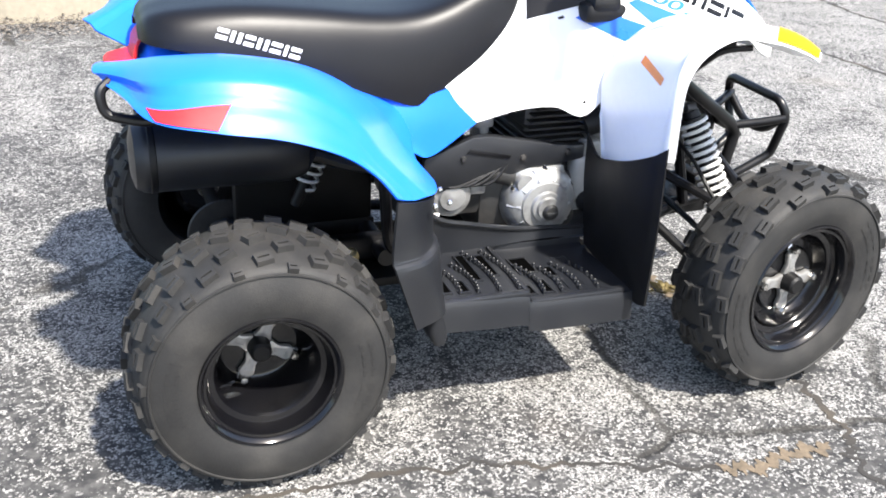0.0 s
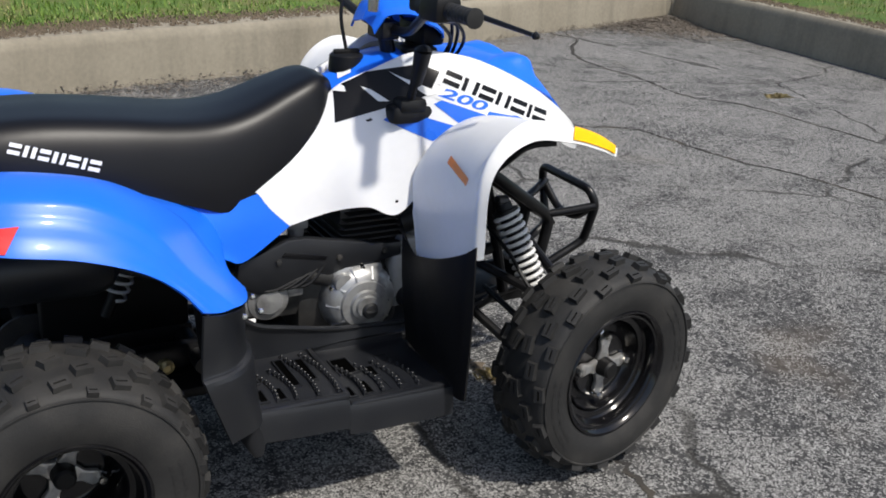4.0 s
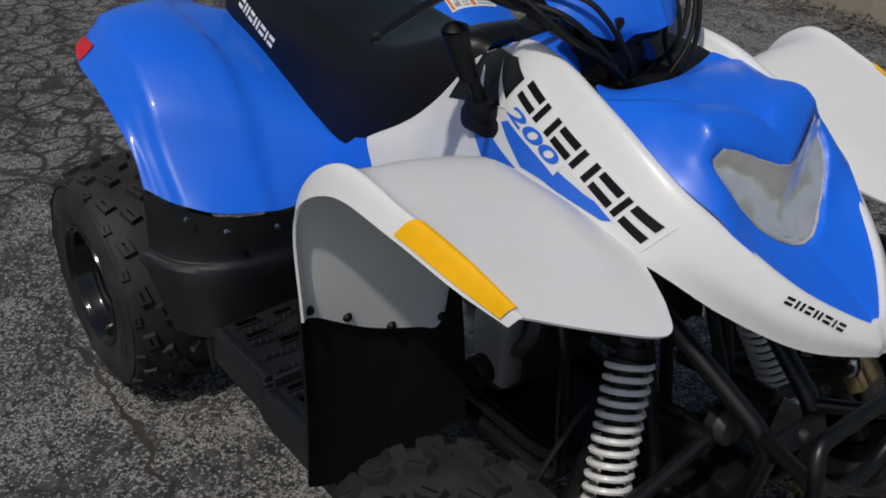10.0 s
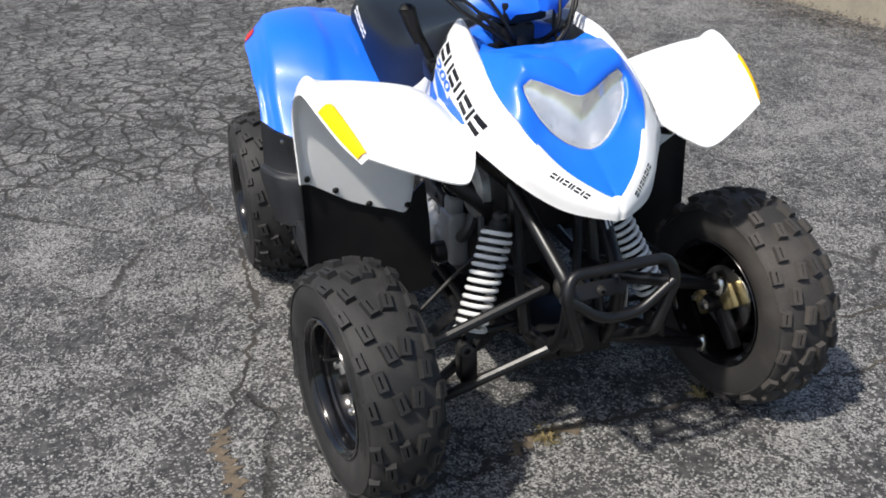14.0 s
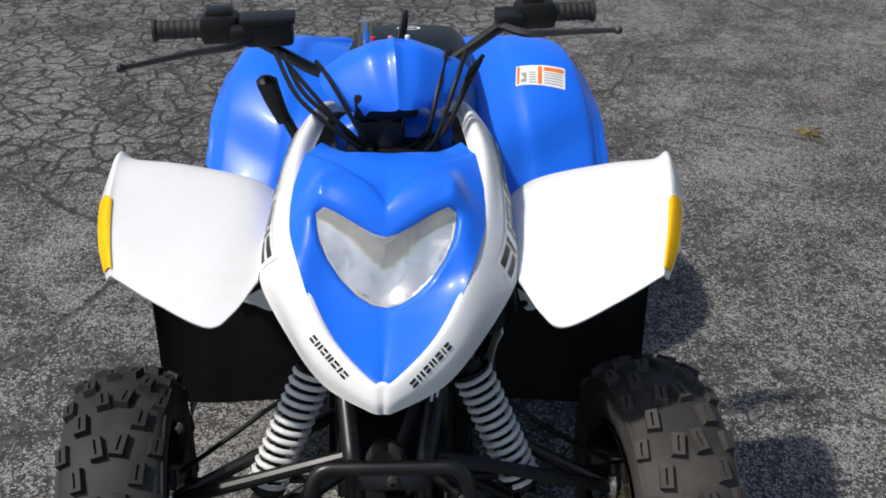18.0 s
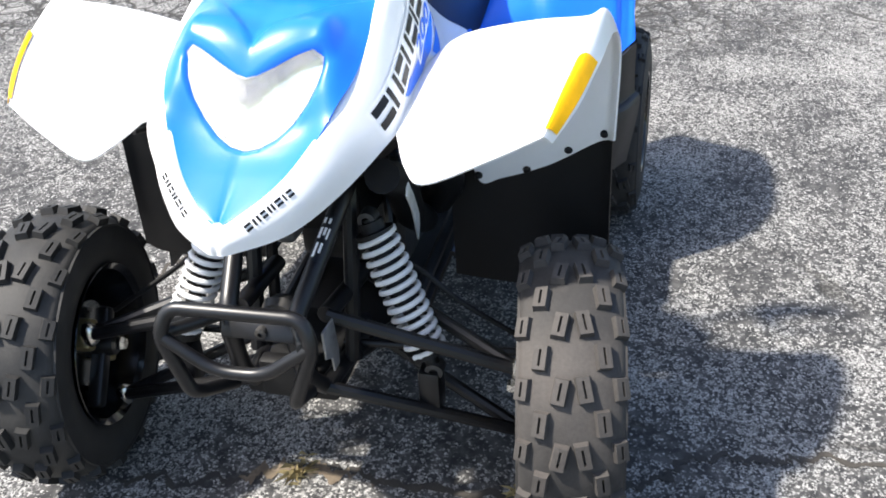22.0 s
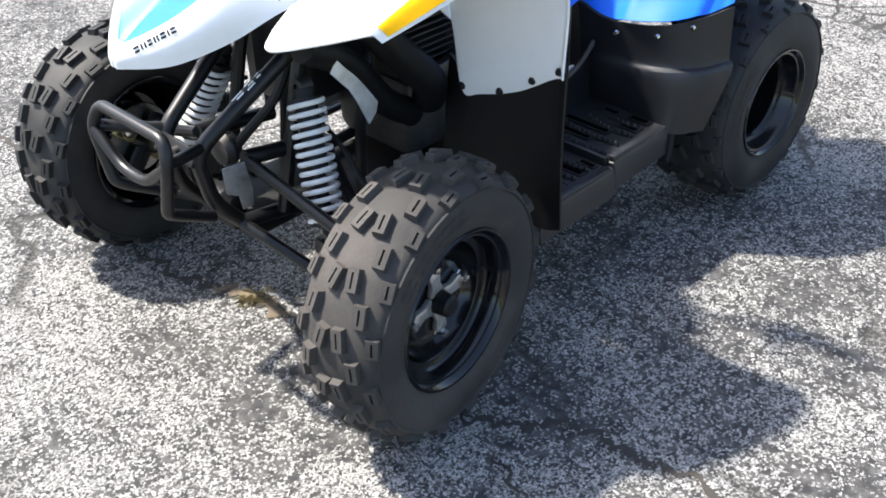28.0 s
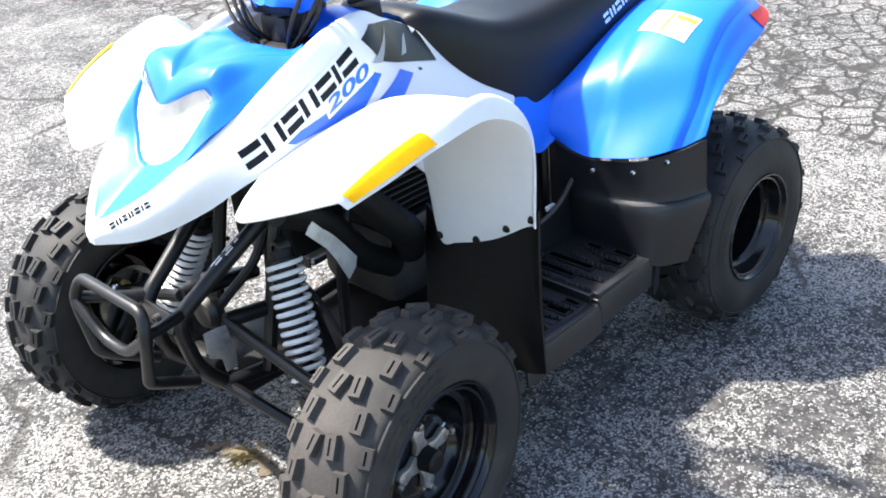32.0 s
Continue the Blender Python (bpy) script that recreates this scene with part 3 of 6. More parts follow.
def tuft(x, y, n, size, seed, label):
    rng = random.Random(seed)
    verts, faces = [], []
    for _ in range(n):
        px, py = x + rng.gauss(0, size * 0.5), y + rng.gauss(0, size * 0.22)
        h, w, th = rng.uniform(0.3, 1.0) * size, rng.uniform(0.0008, 0.002), rng.uniform(0, 6.28)
        lean = rng.uniform(0.3, 1.4) * size
        c, s = math.cos(th), math.sin(th)
        i = len(verts)
        verts += [(px - w * s, py + w * c, 0), (px + w * s, py - w * c, 0), (px + lean * c * 0.5 + w * s, py + lean * s * 0.5 - w * c, h * 0.5), (px + lean * c, py + lean * s, h * 0.35)]
        faces += [(i, i + 1, i + 2), (i, i + 2, i + 3)]
    me = bpy.data.meshes.new("weed")
    me.from_pydata(verts, [], faces)
    me.materials.append(STRAW)
    tagged(new("weed", me), label, "weed", kind="stuff")


tuft(0.650, -0.045, 60, 0.034, 1, "small dry weed growing in a crack of the asphalt")
tuft(4.36, 2.46, 70, 0.06, 2, "small dry weed in the asphalt")
tuft(-1.95, 1.66, 50, 0.05, 3, "straw coloured weed in the asphalt")
tuft(0.62, 0.39, 40, 0.03, 4, "little green weed beside the front tyre")
tuft(1.37, 1.13, 30, 0.03, 6, "tiny dry weed in the asphalt")


def leaf_litter():
    """Twigs, mulch and dead leaves swept into the wall's corner."""
    rng = random.Random(11)
    verts, faces = [], []
    p, out = wall_frames(160)
    for _ in range(26000):
        if rng.random() < 0.62:
            k = rng.randrange(76, 114)
            d = -abs(rng.gauss(0, 0.40))
        else:
            k = rng.randrange(8, 112)
            d = -abs(rng.gauss(0, 0.14))
        (x, y), (a, b) = p[k], out[k]
        x, y = x + a * d + rng.uniform(-0.12, 0.12), y + b * d + rng.uniform(-0.12, 0.12)
        z = max(0.0, 0.05 * math.exp(d * 5.0)) * rng.random() + 0.004
        ln, w, th = rng.choice((0.006, 0.009, 0.013, 0.02, 0.034, 0.05) if 78 < k < 112 else (0.005, 0.008, 0.012, 0.018)) * rng.uniform(0.7, 1.3), rng.uniform(0.003, 0.008), rng.uniform(0, 6.28)
        c, s, up = math.cos(th), math.sin(th), rng.uniform(-0.3, 0.3) * ln
        i = len(verts)
        verts += [(x - c * ln, y - s * ln, z), (x + s * w, y - c * w, z + 0.004), (x + c * ln, y + s * ln, z + abs(up)), (x - s * w, y + c * w, z + 0.002)]
        faces += [(i, i + 1, i + 2, i + 3)]
    me = bpy.data.meshes.new("leaf_litter")
    me.from_pydata(verts, [], faces)
    me.materials.append(TWIG)
    tagged(new("leaf_litter", me), "brown mulch, twigs and pale gravel swept against the wall", "leaf litter", kind="stuff")


leaf_litter()


def crack_strip(points, width, seed, mat=None, label="crack in the asphalt, coloured dark for its shade and brown with dirt"):
    """A wandering ragged ribbon just above the surface: dirt, and for cracks the gap's painted shade."""
    rng = random.Random(seed)
    line = glide([(x, y, 0) for x, y in points], 26 * (len(points) - 1))
    verts, faces = [], []
    for k, q in enumerate(line):
        t = line[min(k + 1, len(line) - 1)] - line[max(k - 1, 0)]
        t = t / max(np.linalg.norm(t), 1e-9)
        off = 0.03 * noise.noise(Vector((k * 0.23, seed * 7.1, 0))) + 0.012 * noise.noise(Vector((k * 0.9, seed * 3.3, 1)))
        w = width * (0.35 + 0.9 * abs(noise.noise(Vector((k * 0.31, seed * 5.7, 2)))) + 0.3 * rng.random()) * min(1, k / 6, (len(line) - 1 - k) / 6)
        c = q + np.array((-t[1], t[0], 0)) * off
        for side in (-1, 1):
            verts.append((c[0] - t[1] * w * side, c[1] + t[0] * w * side, 0.0010 + 0.0002 * seed))
    faces = [(2 * k, 2 * k + 1, 2 * k + 3, 2 * k + 2) for k in range(len(line) - 1)]
    me = bpy.data.meshes.new("crack")
    me.from_pydata(verts, [], faces)
    me.materials.append(mat or CRACK)
    tagged(new("crack", me), label, "crack", group="cracks in the asphalt", kind="structure")


crack_strip([(-1.5, -0.66), (-1.1, -0.63), (-0.9, -0.58), (-0.58, -0.58), (-0.17, -0.60), (0.10, -0.68), (0.42, -0.78)], 0.009, 1)
crack_strip([(0.72, -0.45), (0.72, -0.57), (0.68, -0.76), (0.64, -0.87), (0.70, -1.3), (0.62, -2.0)], 0.012, 2)
crack_strip([(4.4, 4.7), (3.83, 3.97), (3.80, 3.2), (3.76, 2.66), (3.97, 2.29), (4.1, 1.2)], 0.020, 3)
crack_strip([(2.4, 2.9), (2.6, 2.25), (2.87, 2.03), (2.97, 1.42), (3.15, 0.97), (3.2, -0.4)], 0.018, 4)
crack_strip([(0.73, -0.40), (0.71, -0.24), (0.650, -0.045), (0.64, 0.10), (0.64, 0.39), (0.56, 0.62), (0.47, 0.71), (0.45, 0.85), (0.42, 1.02), (0.46, 1.6)], 0.011, 5)
crack_strip([(0.62, 0.64), (0.68, 0.82), (0.66, 1.05)], 0.006, 6)
crack_strip([(0.34, -0.76), (0.42, -0.78), (0.52, -0.77), (0.63, -0.76)], 0.022, 7, SOIL, "brown dirt stain in a hollow of the asphalt")
crack_strip([(0.68, -0.16), (0.650, -0.05), (0.64, 0.07)], 0.022, 8, SOIL, "brown dirt gathered round a weed")
crack_strip([(-0.2, 1.7), (0.4, 2.3), (1.3, 2.75), (2.1, 3.6)], 0.010, 9)

# ---- the quad bike ----
ATV = thing("quad_bike", "blue and white sport quad bike with black seat and knobbly tyres", "quad bike")
STEER = 8.0
BODY = (0.990, 1.015, 0.975)  # true length, width and height over the drawing's, wheels apart


def real(rows):
    """Points in true metres, brought to the drawing's measure."""
    if np.isscalar(rows[0]):
        return tuple(a / b for a, b in zip(rows, BODY))
    return [real(r) for r in rows]


def knob(r, half, slant, ln, wd, high, pos, curve):
    """One tread block with a slot in its top, on the tyre's crown: eight outer and eight inner corners."""
    ang, u = pos
    verts = []
    rr, y0, tilt = curve(u)
    ca, sa = math.cos(slant), math.sin(slant)

    def put(a, b, h):
        la, lb = a * ca - b * sa, a * sa + b * ca
        y = y0 + lb * math.cos(tilt) + h * math.sin(tilt)
        rad = rr - lb * math.sin(tilt) + h * math.cos(tilt)
        t = ang + la / r
        return (rad * math.cos(t), y, rad * math.sin(t))

    for a, b, h in ((1, 1, -0.006), (0.86, 0.82, high), (0.60, 0.15, high), (0.58, 0.11, high * 0.2)):
        for sa_, sb in ((-1, -1), (1, -1), (1, 1), (-1, 1)):
            verts.append(put(sa_ * a * ln, sb * b * wd, h))
    faces = []
    for ring in range(3):
        for k in range(4):
            m = (k + 1) % 4
            faces.append((ring * 4 + k, ring * 4 + m, ring * 4 + 4 + m, ring * 4 + 4 + k))
    faces.append((12, 13, 14, 15))
    return verts, faces


def tyre_data(R, half, rim_r, lip, rows):
    """A low-pressure knobbly tyre about the y axis: round carcass, ribbed sidewall, slotted tread blocks."""
    base, crown = R - 0.012, half * 0.86
    side = [(base - 0.016 * u ** 2.4, u * crown) for u in np.linspace(0, 1, 14)]
    side += [(base - 0.021, crown + 0.005), (base - 0.0235, crown + 0.0065), (base - 0.0245, crown + 0.0105), (base - 0.0275, crown + 0.0110), (base - 0.0290, crown + 0.0080)]
    for k in range(1, 13):
        q = k / 12
        side.append((base - 0.029 - (base - 0.029 - rim_r * 1.045) * q, crown + 0.008 + half * 0.075 * math.sin(math.pi * q) + (lip - 0.003 - crown - 0.008) * q))
    side.append((rim_r * 1.02, lip - 0.012))
    prof = [(r, -y) for r, y in reversed(side)] + side[1:]
    carcass = lathe(prof, n=72)

    def curve(u):
        y = u * half * 0.86
        if abs(u) <= 1:
            r = base - 0.016 * abs(u) ** 2.4
            return r, y, math.atan(0.016 * 2.4 * abs(u) ** 1.4 / (half * 0.86)) * math.copysign(1, u)
        s = abs(u) - 1
        return base - 0.016 - s * half * 0.9, math.copysign(half * 0.86 + s * half * 0.28, u), math.copysign(1.05, u)

    blocks = [(knob(R, half, slant, ln, wd, high, (0.0, u), curve), phase) for u, slant, ln, wd, high, phase in rows]
    marks = []
    for g0 in (0.0, math.pi):
        for k in range(8):
            ang, r0 = g0 + 0.115 * k + 0.06 * (k > 3), rim_r + (base - rim_r) * 0.36
            for a0, a1, ra, rb in ((0.0, 0.018, 0, 0.024), (0.018, 0.075, 0.018, 0.024), (0.018, 0.075, 0.0, 0.006)):
                ring = []
                for aa, rr in ((a0, ra), (a1, ra), (a1, rb), (a0, rb)):
                    q = r0 + rr
                    y = np.interp(q, [p[0] for p in prof[:13]], [-p[1] for p in prof[:13]]) + 0.0014
                    ring.append((q * math.cos(ang + aa), y, q * math.sin(ang + aa)))
                marks.append((ring, [(0, 1, 2, 3)]))
    return carcass, blocks, joined(*marks)


FRONT_ROWS = [(-0.24, 0.20, 0.0225, 0.0125, 0.0125, 0.0), (0.24, -0.20, 0.0225, 0.0125, 0.0125, 0.04), (-0.62, 0.12, 0.0220, 0.0125, 0.0125, 0.50), (0.62, -0.12, 0.0220, 0.0125, 0.0125, 0.54),
              (-0.98, 0.12, 0.0200, 0.0125, 0.010, 0.02), (0.98, -0.12, 0.0200, 0.0125, 0.010, 0.06)]
REAR_ROWS = [(-0.15, 0.45, 0.020, 0.0145, 0.0115, 0.0), (0.15, -0.45, 0.020, 0.0145, 0.0115, 0.5), (-0.48, 0.3, 0.019, 0.0145, 0.0115, 0.45), (0.48, -0.3, 0.019, 0.0145, 0.0115, 0.95), (-0.80, 0.2, 0.019, 0.0145, 0.0100, 0.05), (0.80, -0.2, 0.019, 0.0145, 0.0100, 0.55),
             (-1.0, 0.0, 0.012, 0.010, 0.006, 0.55), (1.0, 0.0, 0.012, 0.010, 0.006, 0.05)]


def wheel(name_label, at, out, R, half, rim_r, rows, count, front, turn=0.0, spin=0.0, rubber=None):
    """A wheel whose outer side faces out (+1 left, -1 right); the dished steel rim carries tyre, hub and nuts."""
    lip = half * (0.90 if front else 0.97)
    deep = half * (0.72 if front else 1.24)
    f = lip - deep
    prof = [(0.028, f), (0.070, f), (0.076, f + 0.003), (0.082, f - 0.004), (rim_r * 0.66, f - 0.006), (rim_r * 0.71, f + 0.004), (rim_r * 0.74, f + 0.020), (rim_r * 0.76, lip - 0.050), (rim_r * 0.79, lip - 0.044), (rim_r * 0.87, lip - 0.041),
            (rim_r * 0.895, lip - 0.036), (rim_r * 0.91, lip - 0.016), (rim_r * 0.93, lip - 0.010), (rim_r * 0.965, lip - 0.0085), (rim_r * 0.98, lip - 0.004), (rim_r * 1.02, lip + 0.0015), (rim_r * 1.05, lip + 0.002), (rim_r * 1.068, lip - 0.003), (rim_r * 1.0, lip - 0.012),
            (rim_r * 0.93, lip - 0.05), (rim_r * 0.82, 0.0), (rim_r * 0.93, -lip + 0.03), (rim_r * 0.97, -half * 0.86), (rim_r * 1.05, -half * 0.97), (rim_r * 1.06, -half * 0.95)]
    w = part("wheel", lathe(prof, n=56), RIM, ATV, name_label, sharp=28)
    side = Matrix.Identity(4) if out > 0 else pose(0, 0, 0, 0, 0, 180)
    w.matrix_local = pose(*at, 0, 0, turn) @ side @ pose(0, 0, 0, 0, spin, 0)
    carcass, blocks, marks = tyre_data(R, half, rim_r, lip, rows)
    rubber = rubber or RUBBER
    part("tyre", carcass, rubber, w, "black rubber tyre, dusty on the sidewall")
    tagged(part("sidewall_relief", marks, rubber, w, "raised plain bars moulded on the sidewall", smooth=False), kind="stuff")
    if front:
        for data, phase in blocks:
            me = mesh_of("tread_block", *data, smooth=True, sharp=35)
            me.materials.append(rubber)
            for k in range(count):
                ob = new("tread_block", me)
                ob.parent = w
                ob.matrix_local = Matrix.Rotation(-2 * math.pi * (k + phase) / count, 4, "Y")
    else:
        every = []
        for (vs, fs), phase in blocks:
            for k in range(count):
                turned = Matrix.Rotation(-2 * math.pi * (k + phase) / count, 3, "Y")
                every.append(([tuple(turned @ Vector(v)) for v in vs], fs))
        tagged(part("tread", joined(*every), rubber, w, "slotted rubber tread blocks"), kind="stuff")
    cap = [(0.0, f + 0.044), (0.016, f + 0.044), (0.021, f + 0.039), (0.024, f + 0.004), (0.024, f - 0.01)]
    part("hub_cap", lathe(cap, n=28), BLACK, w)
    for k in range(4):
        a = math.pi / 2 * k + math.pi / 4
        c, s = math.cos(a), math.sin(a)
        spoke = [(-0.019, 0.018), (0.019, 0.018), (0.011, 0.040), (0.016, 0.062), (0.011, 0.070), (-0.011, 0.070), (-0.016, 0.062), (-0.011, 0.040)]
        m = Matrix(((-s, c, 0, 0), (0, 0, 1, f + 0.001), (c, s, 0, 0), (0, 0, 0, 1)))
        part("hub_spoke", plate(spoke, 0.013, 0.003, m), STAR, w, "bright cast aluminium hub arm")
        pit = [(-0.006, 0.030), (0.006, 0.030), (0.009, 0.056), (-0.009, 0.056)]
        part("hub_recess", plate(pit, 0.0012, 0.0, m @ Matrix.Translation((0, 0, 0.0128))), ALU, w)
        px, pz = 0.076 * c, 0.076 * s
        part("lug_nut", joined(lathe([(0.0, f + 0.024), (0.007, f + 0.023), (0.0095, f + 0.018), (0.0095, f + 0.004), (0.012, f + 0.002), (0.012, f - 0.004)], n=6, centre=(px, 0, pz))), CHROME, w, "zinc lug nut", smooth=False)
    part("valve_stem", rod((rim_r * 0.46, f, rim_r * 0.46), (rim_r * 0.50, f + 0.035, rim_r * 0.50), 0.004, 8), BLACK, w)
    if front:
        # brake disc, calliper and knuckle on the inner side
        part("brake_disc", lathe([(0.030, -0.030), (0.082, -0.030), (0.084, -0.032), (0.082, -0.035), (0.030, -0.035)], n=40), CHROME, w, "worn steel brake disc")
        part("knuckle", joined(block((-0.016, -0.075, -0.122), (0.016, -0.045, 0.070), 0.008), lathe([(0.0, -0.09), (0.022, -0.088), (0.027, -0.06), (0.027, -0.03)], n=20)), TUBE, w, "black steering knuckle")
        part("calliper", block((-0.075, -0.070, -0.02), (-0.040, -0.018, 0.040), 0.008), BRASS, w, "yellow zinc brake calliper")
        part("calliper_pin", rod((-0.058, -0.082, 0.025), (-0.058, -0.06, 0.025), 0.007), CHROME, w)
        part("castle_nut", lathe([(0.0, -0.108), (0.011, -0.107), (0.014, -0.10), (0.014, -0.088)], "y", 6), CHROME, w, smooth=False)
        part("bracket", block((0.020, -0.070, -0.03), (0.050, -0.040, 0.03), 0.006), BRASS, w, "yellow zinc bracket")
    return w


RF = (0.650, -0.474, 0.262)
LF = (0.614, 0.476, 0.262)
RR = (-0.532, -0.450, 0.247)
LR = (-0.510, 0.415, 0.250)
wheel("right front wheel, gloss black steel rim", RF, -1, 0.266, 0.086, 0.147, FRONT_ROWS, 16, True, STEER, 43)
wheel("left front wheel, gloss black steel rim", LF, 1, 0.266, 0.086, 0.147, FRONT_ROWS, 16, True, STEER, -38, rubber=RUST_RUBBER)
wheel("right rear wheel, deep-dished gloss black rim", RR, -1, 0.258, 0.120, 0.128, REAR_ROWS, 15, False, 0, 20)
wheel("left rear wheel, deep-dished gloss black rim", LR, 1, 0.258, 0.120, 0.128, REAR_ROWS, 15, False, 0, 5)

# -- seat --


def seat_grid():
    st = [(-0.672, 0.782, 0.764, 0.060), (-0.655, 0.803, 0.762, 0.112), (-0.60, 0.817, 0.755, 0.145), (-0.48, 0.823, 0.730, 0.158), (-0.34, 0.813, 0.690, 0.164), (-0.21, 0.799, 0.645, 0.162),
          (-0.125, 0.798, 0.620, 0.155), (-0.05, 0.813, 0.655, 0.140), (0.04, 0.848, 0.695, 0.118), (0.105, 0.868, 0.752, 0.095), (0.138, 0.858, 0.808, 0.062)]
    rows = []
    for x, zt, zb, w in st:
        h = zt - zb
        half_ring = [(w, zb), (w * 0.975, zb + 0.28 * h), (w * 0.91, zb + 0.60 * h), (w * 0.83, zb + 0.82 * h), (w * 0.74, zb + 0.935 * h), (w * 0.62, zb + 0.98 * h), (w * 0.36, zt)]
        ring = [(x, y, z) for y, z in half_ring] + [(x, 0.0, zt + 0.002)] + [(x, -y, z) for y, z in reversed(half_ring)]
        rows.append(ring)
    return surface(real(rows), 41, 60)


SEAT = part("seat", shell(seat_grid(), 0.012), VINYL, ATV, "glossy black vinyl seat with a scooped middle")

for s in (-1, 1):
    part("seat_piping", tube(real([(x, s * (w + 0.001), z + 0.004) for x, z, w in ((-0.64, 0.764, 0.128), (-0.48, 0.730, 0.158), (-0.34, 0.690, 0.164), (-0.21, 0.645, 0.162), (-0.135, 0.622, 0.156))]), 0.004, n=50), BLACK, SEAT)

# -- bodywork; sections are given for the right side (negative y) and mirrored --
REAR_FENDER = real([
    [(-0.158, -0.195, 0.527), (-0.150, -0.290, 0.510), (-0.176, -0.405, 0.520), (-0.230, -0.470, 0.540), (-0.284, -0.505, 0.560)],
    [(-0.138, -0.160, 0.565), (-0.198, -0.285, 0.578), (-0.252, -0.385, 0.600), (-0.306, -0.468, 0.620), (-0.325, -0.500, 0.608)],
    [(-0.178, -0.148, 0.622), (-0.257, -0.272, 0.662), (-0.317, -0.375, 0.688), (-0.368, -0.460, 0.692), (-0.387, -0.500, 0.652)],
    [(-0.297, -0.148, 0.672), (-0.372, -0.262, 0.730), (-0.422, -0.365, 0.760), (-0.465, -0.450, 0.748), (-0.485, -0.494, 0.686)],
    [(-0.446, -0.160, 0.726), (-0.515, -0.262, 0.766), (-0.553, -0.355, 0.784), (-0.584, -0.440, 0.766), (-0.592, -0.486, 0.704)],
    [(-0.594, -0.140, 0.748), (-0.640, -0.250, 0.772), (-0.660, -0.335, 0.776), (-0.680, -0.408, 0.756), (-0.690, -0.446, 0.716)],
    [(-0.675, -0.113, 0.730), (-0.712, -0.195, 0.750), (-0.722, -0.255, 0.754), (-0.724, -0.300, 0.744), (-0.728, -0.342, 0.726)],
    [(-0.695, -0.100, 0.716), (-0.752, -0.160, 0.737), (-0.773, -0.198, 0.742), (-0.766, -0.228, 0.738), (-0.755, -0.262, 0.732)],
])
rf = surface(REAR_FENDER, 34, 56)
uu = np.linspace(0, 1, 34)[None, :, None]


def ease(a, b):
    t = np.clip((uu - a) / (b - a), 0, 1)
    return t * t * (3 - 2 * t)


# two pressed creases run along the mudguard
_du, _dv = np.gradient(rf, axis=0), np.gradient(rf, axis=1)
_n = np.cross(_du, _dv)
_n /= np.linalg.norm(_n, axis=2, keepdims=True)
_n *= np.sign(_n[20, 15, 2])
rf = rf + _n * (0.011 * (ease(0.26, 0.33) - ease(0.70, 0.77)) + 0.005 * ease(0.88, 0.98))
RFEND = part("rear_fender", shell(rf, 0.004), BLUE, ATV, "blue plastic right rear mudguard")
lf = np.array(mirror(rf))
lf[..., 1] -= 0.035 * np.clip((-0.30 - lf[..., 0]) / 0.40, 0, 1)  # the left tail is bent a little inwards
LFEND = part("rear_fender", shell(lf, -0.004), BLUE, ATV, "blue plastic left rear mudguard")
deck = [[(x, y, z - 0.03 * (y / w) ** 2) for y in np.linspace(-w, w, 7)] for x, w, z in ((-0.22, 0.12, 0.660), (-0.30, 0.145, 0.698), (-0.45, 0.165, 0.770), (-0.606, 0.138, 0.778), (-0.662, 0.115, 0.772), (-0.680, 0.105, 0.750), (-0.697, 0.10, 0.728))]
part("rear_deck", shell(surface(deck, 21, 24), 0.004), BLUE, ATV, "blue plastic deck under the seat")
side_blue = real([[(-0.297, -0.150, 0.672), (-0.267, -0.175, 0.622), (-0.150, -0.195, 0.525)], [(-0.158, -0.158, 0.632), (-0.138, -0.175, 0.585), (-0.100, -0.184, 0.512)], [(-0.060, -0.158, 0.652), (-0.037, -0.167, 0.618), (0.004, -0.177, 0.577)]])
sb = surface(side_blue, 16, 20)
part("side_panel", shell(sb, 0.004), BLUE, ATV, "blue plastic panel under the seat")
part("side_panel", shell(mirror(sb), -0.004), BLUE, ATV, "blue plastic panel under the seat")

FRONT_BODY = real([
    [(-0.061, -0.158, 0.651), (-0.038, -0.166, 0.618), (0.003, -0.176, 0.577)],
    [(0.045, -0.126, 0.722), (0.070, -0.156, 0.672), (0.104, -0.172, 0.597)],
    [(0.138, -0.082, 0.836), (0.146, -0.142, 0.755), (0.178, -0.200, 0.608)],
    [(0.238, -0.100, 0.888), (0.250, -0.162, 0.795), (0.252, -0.218, 0.592)],
    [(0.325, -0.130, 0.928), (0.352, -0.184, 0.852), (0.362, -0.206, 0.700)],
    [(0.420, -0.148, 0.922), (0.440, -0.190, 0.845), (0.436, -0.210, 0.728)],
    [(0.500, -0.160, 0.898), (0.508, -0.194, 0.825), (0.500, -0.216, 0.745)],
    [(0.612, -0.158, 0.847), (0.626, -0.190, 0.790), (0.640, -0.206, 0.742)],
    [(0.708, -0.133, 0.790), (0.722, -0.154, 0.744), (0.732, -0.152, 0.694)],
    [(0.793, -0.088, 0.733), (0.806, -0.101, 0.700), (0.815, -0.090, 0.660)],
    [(0.854, -0.020, 0.690), (0.867, -0.021, 0.670), (0.868, -0.018, 0.650)],
    [(0.857, 0.0, 0.688), (0.871, 0.0, 0.668), (0.871, 0.0, 0.648)],
])
fb = surface([[(s[0][0] - 0.006, s[0][1] * 0.86, s[0][2] - 0.016)] + s for s in FRONT_BODY], 29, 90)
FBR = part("front_body", shell(fb, 0.004), WHITE, ATV, "white plastic right front side panel and nose")
